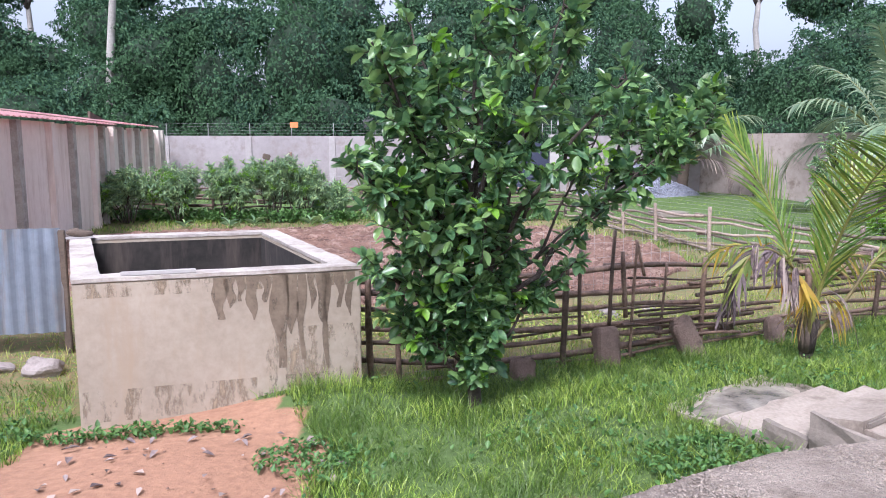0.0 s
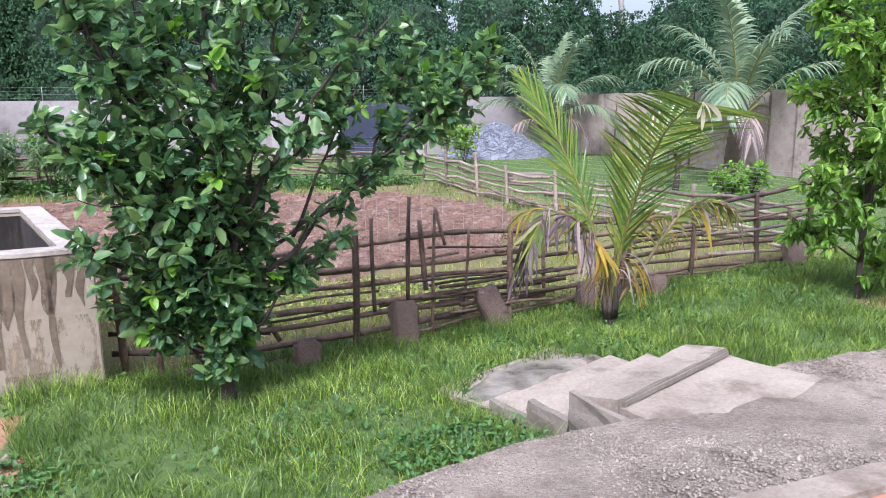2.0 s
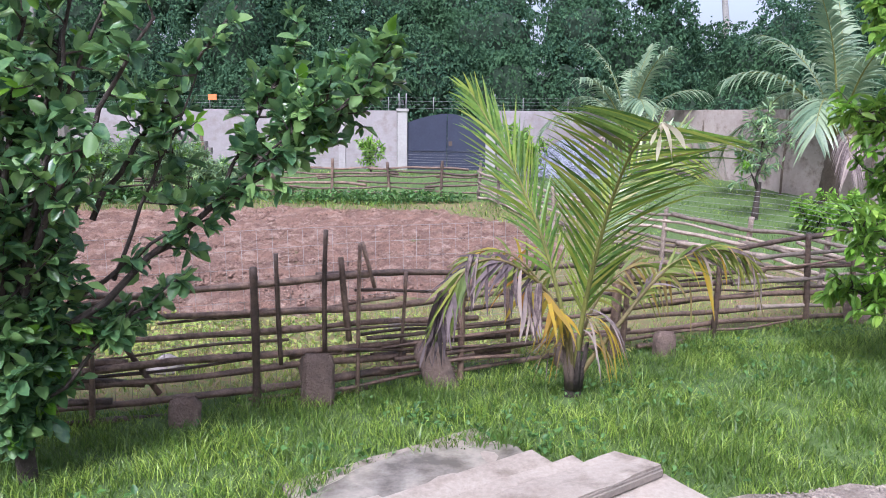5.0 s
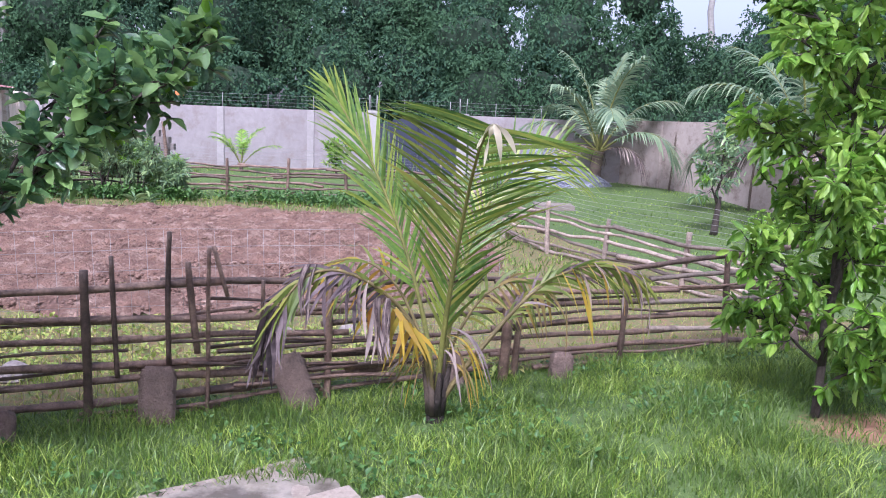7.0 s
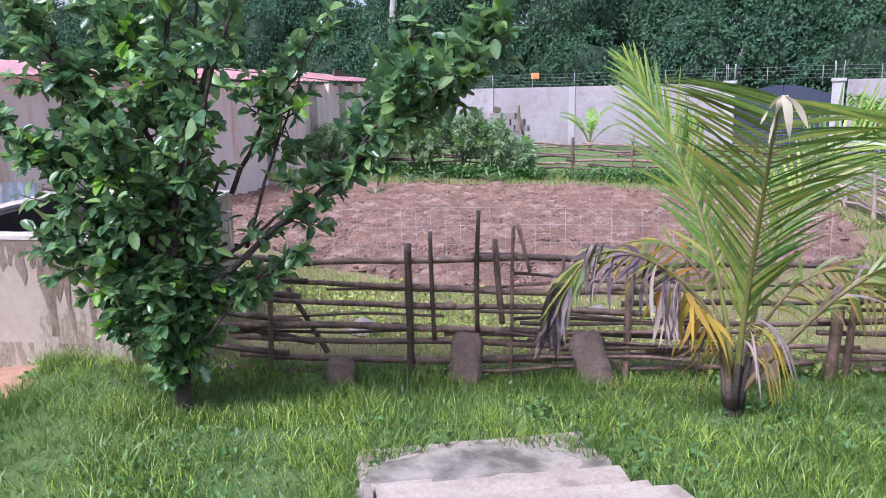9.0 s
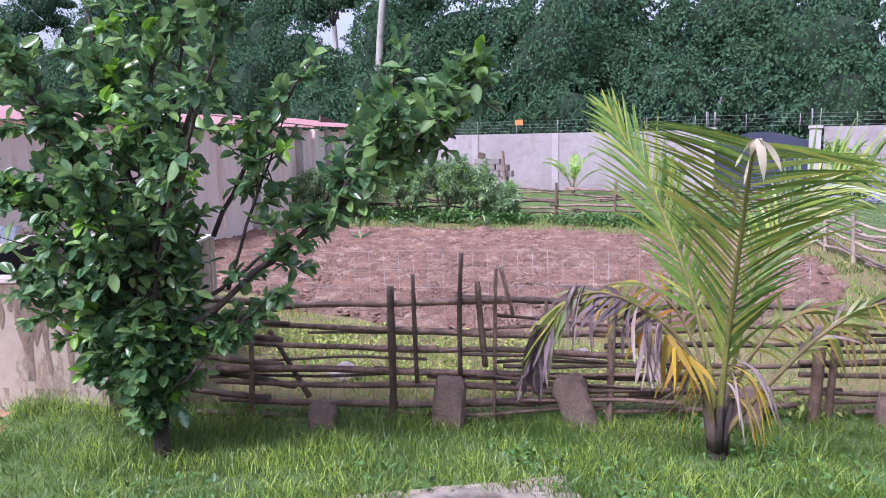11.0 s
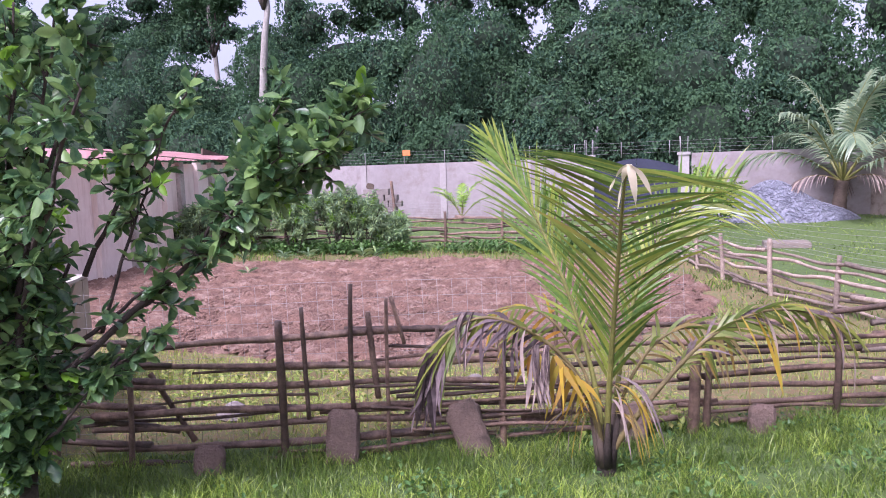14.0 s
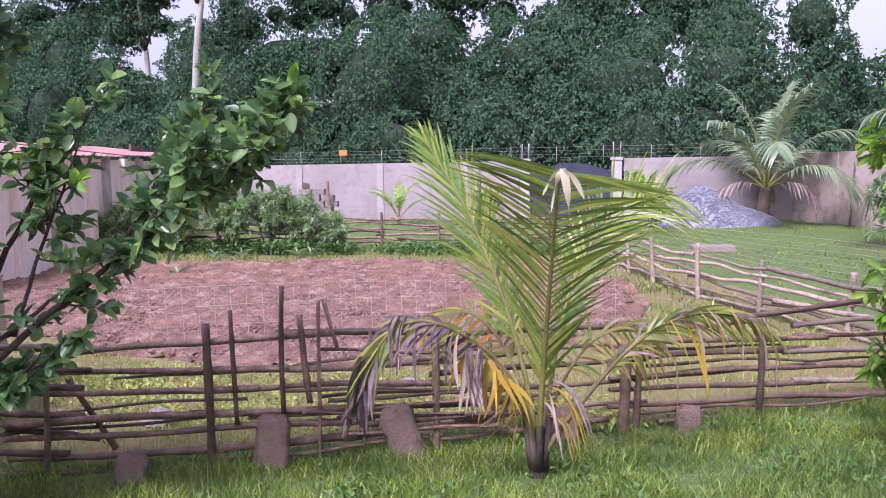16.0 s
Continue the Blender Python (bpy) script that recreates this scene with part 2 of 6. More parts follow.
def leaves(name, at, ahead, up, length, width, material, parent=None, curl=0.25, oval=False):
    """Pointed leaves with a folded midrib: base, two shoulders, two cheeks, tip; each curls down a little."""
    at, ahead = np.asarray(at, float), unit(np.asarray(ahead, float))
    side = unit(np.cross(ahead, np.asarray(up, float)))
    top = np.cross(side, ahead)
    ln, wd = np.asarray(length, float)[:, None], np.asarray(width, float)[:, None]
    pts = [at, at + ahead * ln * 0.38 + side * wd * 0.5 + top * wd * 0.18, at + ahead * ln * 0.72 + side * wd * 0.34 - top * ln * curl * 0.3,
           at + ahead * ln - top * ln * curl, at + ahead * ln * 0.72 - side * wd * 0.34 - top * ln * curl * 0.3, at + ahead * ln * 0.38 - side * wd * 0.5 + top * wd * 0.18]
    n = len(at)
    if oval:
        half = [(0.2, 0.36, 0.08, 0.0), (0.5, 0.5, 0.12, 0.1), (0.82, 0.33, 0.05, 0.5)]
        pts = [at] + [at + ahead * ln * a + side * wd * b + top * (wd * c - ln * curl * d) for a, b, c, d in half] + [at + ahead * ln - top * ln * curl] + [at + ahead * ln * a - side * wd * b + top * (wd * c - ln * curl * d) for a, b, c, d in half[::-1]]
        fives = np.array([[0, 1, 2, 3, 4], [0, 4, 5, 6, 7]])
        return raw(name, np.stack(pts, 1), (np.arange(n)[:, None, None] * 8 + fives).reshape(-1, 5), material, parent)
    verts = np.stack(pts, 1)
    quads = np.array([[0, 1, 2, 3], [0, 3, 4, 5]])
    return raw(name, verts, (np.arange(n)[:, None, None] * 6 + quads).reshape(-1, 4), material, parent)


def strips(name, paths, widths, sides, material, parent=None):
    """Ribbons: paths n x k x 3, half widths n x k, side vectors n x k x 3."""
    n, k, _ = paths.shape
    w = widths[..., None]
    verts = np.stack([paths - sides * w, paths + sides * w], 2).reshape(n, 2 * k, 3)
    q = np.array([[2 * i, 2 * i + 1, 2 * i + 3, 2 * i + 2] for i in range(k - 1)])
    return raw(name, verts, (np.arange(n)[:, None, None] * 2 * k + q).reshape(-1, 4), material, parent)


def tube_arrays(path, radii, seg=8):
    path, radii = np.asarray(path, float), np.asarray(radii, float)
    tang = unit(np.gradient(path, axis=0))
    ref = np.array([0, 0, 1.0]) if abs(tang[0, 2]) < 0.8 else np.array([1.0, 0, 0])
    a = unit(np.cross(tang, ref))
    b = np.cross(tang, a)
    ang = np.linspace(0, 2 * np.pi, seg, endpoint=False)
    ring = np.cos(ang)[None, :, None] * a[:, None] + np.sin(ang)[None, :, None] * b[:, None]
    verts = (path[:, None] + ring * radii[:, None, None]).reshape(-1, 3)
    k = len(path)
    f = [[i * seg + j, i * seg + (j + 1) % seg, (i + 1) * seg + (j + 1) % seg, (i + 1) * seg + j] for i in range(k - 1) for j in range(seg)]
    verts = np.concatenate([verts, path[:1], path[-1:]])
    c0, c1 = k * seg, k * seg + 1
    f += [[c0, (j + 1) % seg, j, j] for j in range(seg)] + [[c1, (k - 1) * seg + j, (k - 1) * seg + (j + 1) % seg, (k - 1) * seg + (j + 1) % seg] for j in range(seg)]
    return verts, f


def tube(name, path, radii, material, parent=None, seg=8):
    verts, f = tube_arrays(path, radii, seg)
    me = bpy.data.meshes.new(name)
    me.from_pydata([tuple(v) for v in verts], [], [tuple(dict.fromkeys(q)) for q in f])
    me.polygons.foreach_set("use_smooth", np.ones(len(me.polygons), bool))
    me.materials.append(material)
    ob = new(name, me)
    if parent:
        ob.parent = parent
    return ob


def tubes(name, list_of, material, parent=None, seg=6):
    """Several tubes in one mesh, for twigs and wires."""
    verts, faces, n = [], [], 0
    for path, radii in list_of:
        v, f = tube_arrays(path, radii, seg)
        verts += [tuple(p) for p in v]
        faces += [tuple(i + n for i in dict.fromkeys(q)) for q in f]
        n += len(v)
    me = bpy.data.meshes.new(name)
    me.from_pydata(verts, [], faces)
    me.materials.append(material)
    ob = new(name, me)
    if parent:
        ob.parent = parent
    return ob


def pole(name, a, b, r, material, parent, node=0.28, wob=0.012, taper=0.8, seg=8):
    """A cut pole: slightly crooked, tapering, thickened at its nodes."""
    a, b = np.array(a, float), np.array(b, float)
    ln = np.linalg.norm(b - a)
    k = max(6, int(ln / 0.07))
    s = np.linspace(0, 1, k)
    ph = rng.random(3) * 6.3
    path = a + (b - a) * s[:, None]
    amp = wob * min(1.0, ln)
    path[:, 2] += amp * np.sin(s * ln * 2.1 + ph[0]) * np.abs(b - a)[:2].max() / ln
    path[:, 0] += amp * np.sin(s * ln * 2.7 + ph[1])
    path[:, 1] += amp * np.sin(s * ln * 3.1 + ph[2])
    rad = r * (1 - (1 - taper) * s) * (1 + 0.06 * np.sin(s * ln * 9 + ph[1]))
    if node:
        rad *= 1 + 0.2 * np.exp(-(((s * ln + ph[0] * 0.1) % node - node / 2) / 0.022) ** 2)
    return tube(name, path, rad, material, parent, seg)


def box_bm(sx, sy, sz, bevel=0.0, m=None):
    bm = bmesh.new()
    bmesh.ops.create_cube(bm, size=1, matrix=(m or Matrix()) @ Matrix.Diagonal((sx, sy, sz, 1)))
    if bevel:
        bmesh.ops.bevel(bm, geom=bm.edges[:], offset=bevel, segments=2, affect="EDGES")
    return bm


def empty(name, x, y, z=0.0):
    ob = new(name)
    ob.location = (x, y, z)
    return ob


def rooted(name, at, label, category, group="", kind=""):
    """A thing's Empty; parts are then built in the thing's own frame, from its base."""
    return tagged(empty(name, *at), label, category, group, kind)


def wall_between(name, a, b, height, thick, material, label, z0=-0.3):
    a, b = Vector(a), Vector(b)
    d = b - a
    m = pose((a.x + b.x) / 2, (a.y + b.y) / 2, z0 + (height - z0) / 2, 0, 0, math.degrees(math.atan2(d.y, d.x)))
    ob = part(name, box_bm(d.length, thick, height - z0, 0.01), material)
    ob.matrix_world = m
    return tagged(ob, label, "wall", kind="structure")


FENCE_X = (-9.0, -0.62, 0.6, 1.36, 2.96, 4.45, 5.6, 6.79, 8.0, 17.0)
FENCE_Y = (7.4, 7.62, 8.08, 8.4, 9.06, 9.75, 10.35, 10.89, 11.45, 13.5)


def ground_z(x, y):
    """The yard falls a little to the front fence, and rises again at the far one."""
    x, y = np.asarray(x, float), np.asarray(y, float)
    t = np.clip((y - np.interp(x, FENCE_X, FENCE_Y) + 1.7) / 1.7, 0, 1)
    back = np.clip((y - 17.5) / 4.5, 0, 1)
    far = np.clip((y - 23.0) / 4.0, 0, 1)
    bank = 0.22 * np.exp(-(((x + 0.75) / 0.75) ** 2 + ((y - 7.0) / 0.5) ** 2)) - 0.08 * np.exp(-(((x + 2.7) / 0.6) ** 2 + ((y - 6.1) / 0.6) ** 2))
    return -0.15 * t * t * (3 - 2 * t) * (1 - back * back * (3 - 2 * back)) + 0.28 * far * far * (3 - 2 * far) * (y < 60) + bank

# ---- ground ----
def turf_at(x, y):
    """How much turf grows at a place: 1 in the lawns, 0 on bare earth."""
    x, y = np.asarray(x, float), np.asarray(y, float)
    edge = 0.14 * np.sin(x * 5.3 + 1.3 * np.sin(y * 4.1))
    bare = ((y < 6.75 + 0.36 * (x + 2.6) + 0.05) & (x < -0.75 - 0.55 * (y - 6.0) * (y > 6.0) + 0.5 * np.clip(5.4 - y, 0, 1) + edge) & (y > 3.2)).astype(float)
    bare = np.where(x < -2.75 - 1.2 * np.clip(5.9 - y, 0, 2) + edge, 0.0, bare)
    bare = np.maximum(bare, 0.7 * np.exp(-(((x - 7.2) / 1.1) ** 2 + ((y - 8.5) / 0.55) ** 2)))
    bare = np.maximum(bare, 0.8 * np.exp(-(((x - 0.9) / 0.45) ** 2 + ((y - 4.9) / 0.5) ** 2)))
    inside = (y > 8.0 + 0.42 * x) & (y < 22) & (x > -9.5) & (x < 9.5 - 0.45 * (y - 11.5))
    return np.where(inside, 0.52, 1.0) * (1 - bare)


def make_ground():
    xs = np.unique(np.concatenate([[-600, -150, -60, -30], np.arange(-14, 18.01, 0.25), [30, 60, 150, 600]]))
    ys = np.unique(np.concatenate([[-300, -60, -20], np.arange(-4, 34.01, 0.25), [45, 80, 200, 900]]))
    gx, gy = np.meshgrid(xs, ys)
    z = np.array([noise.noise((a * 0.9, b * 0.9, 0.3)) for a, b in zip(gx.ravel(), gy.ravel())]) * 0.03
    z = z + ground_z(gx.ravel(), gy.ravel())
    verts = np.stack([gx.ravel(), gy.ravel(), z], 1)
    w, h = len(xs), len(ys)
    i = (np.arange(h - 1)[:, None] * w + np.arange(w - 1)).ravel()
    ob = raw("ground", verts, np.stack([i, i + 1, i + w + 1, i + w], 1), M_GROUND, smooth=True)
    at = ob.data.attributes.new("turf", "FLOAT", "POINT")
    at.data.foreach_set("value", turf_at(verts[:, 0], verts[:, 1]).astype(np.float32))
    return tagged(ob, "orange-brown earth yard with green turf growing over it", "ground", kind="structure")


make_ground()


def inside_poly(px, py, poly):
    r = np.zeros(np.shape(px), bool)
    for (x0, y0), (x1, y1) in zip(poly, poly[1:] + poly[:1]):
        r ^= ((y0 > py) != (y1 > py)) & (px < (x1 - x0) * (py - y0) / (y1 - y0 + 1e-12) + x0)
    return r


SOIL = [(-9, 12.4), (-3.7, 11.9), (-0.7, 11.0), (1.5, 11.2), (3.3, 12.2), (4.6, 14), (4.9, 16.5), (4.2, 18.6), (2.6, 20.2), (-2, 20.3), (-6, 19.6), (-9, 18.6)]


def make_soil():
    step = 0.065
    xs, ys = np.arange(-9.2, 5.5, step), np.arange(10.4, 20.8, step)
    gx, gy = np.meshgrid(xs, ys)
    jx = gx + np.array([noise.noise((a * 1.3, b * 1.3, 5)) for a, b in zip(gx.ravel(), gy.ravel())]).reshape(gx.shape) * 0.5
    jy = gy + np.array([noise.noise((a * 1.3, b * 1.3, 9)) for a, b in zip(gx.ravel(), gy.ravel())]).reshape(gx.shape) * 0.5
    keep = inside_poly(jx, jy, SOIL)
    z = np.array([0.07 * noise.noise((a * 1.6, b * 1.6, 1)) + 0.12 * abs(noise.noise((a * 3.5, b * 4.5, 2))) + 0.07 * noise.noise((a * 9, b * 11, 3)) for a, b in zip(gx.ravel(), gy.ravel())]) + 0.05
    near = keep.astype(float)
    for _ in range(5):
        near[1:-1, 1:-1] = (near[:-2, 1:-1] + near[2:, 1:-1] + near[1:-1, :-2] + near[1:-1, 2:] + near[1:-1, 1:-1]) / 5
    z = (z + 0.02) * np.clip(near.ravel() * 2 - 1, 0, 1) - 0.03 + ground_z(gx.ravel(), gy.ravel())
    w, h = len(xs), len(ys)
    i = (np.arange(h - 1)[:, None] * w + np.arange(w - 1))
    ok = keep[:-1, :-1] & keep[1:, :-1] & keep[:-1, 1:] & keep[1:, 1:]
    i = i[ok]
    verts = np.stack([gx.ravel(), gy.ravel(), z], 1)
    used = np.zeros(len(verts), int)
    f = np.stack([i, i + 1, i + w + 1, i + w], 1)
    idx = np.unique(f)
    used[idx] = np.arange(len(idx))
    ob = raw("tilled_soil", verts[idx], used[f], M_SOIL, smooth=True)
    tagged(ob, "freshly tilled red-brown soil bed with clods", "soil", kind="structure")


make_soil()

# ---- boundary walls ----
wall_between("wall_north", (-10.6, 29.6), (0.99, 29.6), 2.33, 0.2, M_WALL, "grey plastered block boundary wall beside woods")
wall_between("wall_north_2", (4.52, 29.6), (9.95, 29.6), 2.36, 0.2, M_WALL, "grey plastered block boundary wall beside the gate")
wall_between("wall_east", (9.85, 29.5), (17.5, 14.6), 2.42, 0.2, M_WALLR, "weathered brown-grey plastered boundary wall")
wall_between("wall_east_2", (17.5, 14.6), (17.5, -3), 2.42, 0.2, M_WALLR, "weathered brown-grey plastered boundary wall")
wall_between("wall_house", (-12, -2.0), (17.5, -2.0), 3.2, 0.2, M_SHED, "plain rendered house wall behind the yard")
for x in (-10.3, -7.2, -4.06, -0.95):
    ob = part("wall_pier", box_bm(0.24, 0.05, 2.62, 0.008), M_PIER)
    ob.location = (x, 29.48, 1.02)
    tagged(ob, "pale plastered pier on the boundary wall", "pier", "piers of the boundary wall", "structure")
for x0, y0, z in ((10.7, 27.85, 2.42), (12.4, 24.55, 2.42), (14.1, 21.2, 2.42)):
    ob = part("wall_pier", box_bm(0.1, 0.22, 2.6, 0.008), M_WALLR)
    ob.location = (x0 - 0.1, y0 - 0.06, z / 2 - 0.1)
    ob.rotation_euler[2] = math.atan2(-14.9, 7.65) + math.pi / 2
    tagged(ob, "brown plastered pier on the boundary wall", "pier", "piers of the boundary wall", "structure")


def security_wire():
    th = rooted("security_fence", (0, 29.6, 2.3), "thin galvanised wires on rods above the wall", "fence")
    for x in np.arange(-10.3, 10, 1.57):
        tube("rod", [(x, 0, -0.02), (x, 0, 0.25), (x, 0, 0.5)], [0.014, 0.014, 0.012], M_WIRE, th, 5)
    for z in (0.12, 0.24, 0.36, 0.48):
        s = np.linspace(-10.3, 9.8, 14)
        tube("wire", np.stack([s, s * 0, z + 0.01 * np.sin(s * 2)], 1), np.full(14, 0.0028), M_WIRE, th, 4)


security_wire()
ob = part("warning_plate", box_bm(0.3, 0.01, 0.2, 0.004), M_TAG)
ob.location = (-5.49, 29.59, 2.74)
tagged(ob, "small orange warning plate on the wall wires", "sign")
for x, y, l in ((10.75, 26.9, 0.2), (12.15, 24.0, -0.1), (13.3, 21.6, 0.1)):
    pl = pole("leaning_pole", (x, y, -0.1), (x + 0.25, y + 0.35, 2.45), 0.035, M_TIMBER, None)
    tagged(pl, "thin dark pole leaning on the boundary wall", "pole", "poles leaning on the wall")


def gate():
    th = rooted("gate", (2.75, 29.6, 0), "closed navy sheet-metal double gate with arched top", "gate")
    for sx in (-1, 1):
        bm = bmesh.new()
        n = 12
        front = []
        for i in range(n + 1):
            u = i / n
            front.append((sx * (0.01 + 1.44 * (1 - u)), 2.24 - 0.34 * (1 - u) ** 1.6 + (0.0 if u < 1 else 0)))
        pts = [(sx * 1.45, 0.05)] + [(x, z) for x, z in front] + [(sx * 0.01, 0.05)]
        a = [bm.verts.new((x, -0.025, z)) for x, z in pts]
        b = [bm.verts.new((x, 0.025, z)) for x, z in pts]
        bm.faces.new(a)
        bm.faces.new(b[::-1])
        for i in range(len(pts)):
            j = (i + 1) % len(pts)
            bm.faces.new((a[i], b[i], b[j], a[j]))
        bmesh.ops.recalc_face_normals(bm, faces=bm.faces[:])
        leaf = part("gate_leaf", bm, M_GATE, th)
        part("brace", box_bm(1.36, 0.03, 0.05, 0.004, pose(sx * 0.73, -0.045, 0.95)), M_GATE, leaf)
        part("stile", box_bm(0.06, 0.03, 1.9, 0.004, pose(sx * 0.06, -0.045, 1.02)), M_GATE, leaf)
    part("lock_plate", box_bm(0.12, 0.03, 0.16, 0.006, pose(0.12, -0.06, 1.2)), M_TIMBER, th)
    for x in (1.18, 4.28):
        p = rooted("gate_pillar", (x, 29.6, 0), "pale plastered gate pillar with iron rods on top", "pillar", "gate pillars")
        part("shaft", box_bm(0.34, 0.34, 2.3, 0.012, pose(0, 0, 1.15)), M_PILLAR, p)
        part("cap", box_bm(0.42, 0.42, 0.1, 0.012, pose(0, 0, 2.35)), M_PILLAR, p)
        for dx, dy in ((-0.12, -0.1), (0.12, -0.1), (-0.1, 0.12), (0.12, 0.12)):
            tube("rod", [(dx, dy, 2.39), (dx, dy, 2.65), (dx * 1.1, dy, 2.92)], [0.012] * 3, M_WIRE, p, 5)


gate()


# ---- shed along the west side ----
def shed():
    th = rooted("shed", (0, 0, 0), "cream rendered shed with piers and faded red metal roof", "building")
    a, b = np.array([-6.1, 4.1]), np.array([-10.2, 28.9])
    d = (b - a) / np.linalg.norm(b - a)
    ang = math.degrees(math.atan2(d[1], d[0]))
    total = np.linalg.norm(b - a)
    edges = [0, 3.2, 6.4, 9.4, 12.8, 15.8, 17.6, 19.6, 21.6, 23.4, total]
    for i, (s0, s1) in enumerate(zip(edges, edges[1:])):
        c = a + d * (s0 + s1) / 2
        part("wall_panel", box_bm(s1 - s0 - 0.02, 0.18, 2.75 - 0.02 * i, 0.008, pose(c[0], c[1], 1.2 - 0.01 * i, 0, 0, ang)), M_SHED, th)
        for s in (s0 + 0.12, s0 + (s1 - s0) * 0.5):
            q = a + d * s
            nrm = np.array([d[1], -d[0]]) * 0.13
            part("pier", box_bm(0.24, 0.16, 2.62, 0.008, pose(q[0] + nrm[0], q[1] + nrm[1], 1.2, 0, 0, ang)), M_TANKTOP if s != s0 + 0.12 else M_SHED, th)
    for s0, s1, z in ((-0.5, 17.4, 0.0), (17.5, 22.8, 0.04)):
        bm = bmesh.new()
        n = int((s1 - s0) / 0.07)
        rows = []
        for i in range(n + 1):
            s = s0 + (s1 - s0) * i / n
            q = a + d * s
            wv = 0.018 * math.sin(i * 1.57)
            out, back = np.array([d[1], -d[0]]) * 0.35, np.array([-d[1], d[0]]) * 3.2
            rows.append((bm.verts.new((q[0] + out[0], q[1] + out[1], 2.56 + z + wv)), bm.verts.new((q[0] + back[0], q[1] + back[1], 2.98 + z + wv))))
        for (p0, p1), (p2, p3) in zip(rows, rows[1:]):
            bm.faces.new((p0, p2, p3, p1))
        bmesh.ops.solidify(bm, geom=bm.faces[:], thickness=0.012)
        part("roof_sheet", bm, M_ROOF, th)
    q = a + d * 22.9
    part("gable_board", box_bm(0.06, 3.2, 0.28, 0.005, pose(q[0] - 1.4, q[1] - 0.25, 2.7, -7.5, 0, ang - 90)), M_TIMBER, th)


shed()

# ---- front fence of poles ----
LINE = np.stack([FENCE_X[1:-1], FENCE_Y[1:-1]], 1)


def along(line, s):
    cum = np.concatenate([[0], np.cumsum(np.linalg.norm(np.diff(line, axis=0), axis=1))])
    return np.array([np.interp(s, cum, line[:, 0]), np.interp(s, cum, line[:, 1])])


def at_x(x, line=LINE):
    return np.array([x, np.interp(x, line[:, 0], line[:, 1])])


def rail(th, line, x0, z0, x1, z1, r, mat, off=0.0, sag=0.012, by="x"):
    k = max(8, int(abs(x1 - x0) / 0.09))
    t = np.linspace(0, 1, k)
    xs = x0 + (x1 - x0) * t
    p = np.stack([at_x(x, line) if by == "x" else along(line, x) for x in xs])
    for _ in range(6):
        p[1:-1] = (p[:-2] + 2 * p[1:-1] + p[2:]) / 4
    ph = rng.random(4) * 6.28
    z = z0 + (z1 - z0) * t + sag * np.sin(xs * 2.3 + ph[0]) + 0.5 * sag * np.sin(xs * 5.1 + ph[1])
    path = np.stack([p[:, 0] + 0.01 * np.sin(xs * 3 + ph[2]), p[:, 1] + off + 0.012 * np.sin(xs * 3.7 + ph[3]), z], 1)
    nodep = 0.3 + 0.1 * rng.random()
    u = xs * 1.12 + ph[0]
    rad = r * (1 - 0.3 * (t if rng.random() < 0.5 else 1 - t)) * (1 + 0.05 * np.sin(u * 11)) * (1 + 0.22 * np.exp(-((u % nodep - nodep / 2) / 0.03) ** 2))
    return tube("rail", path, rad, mat, th, 8)


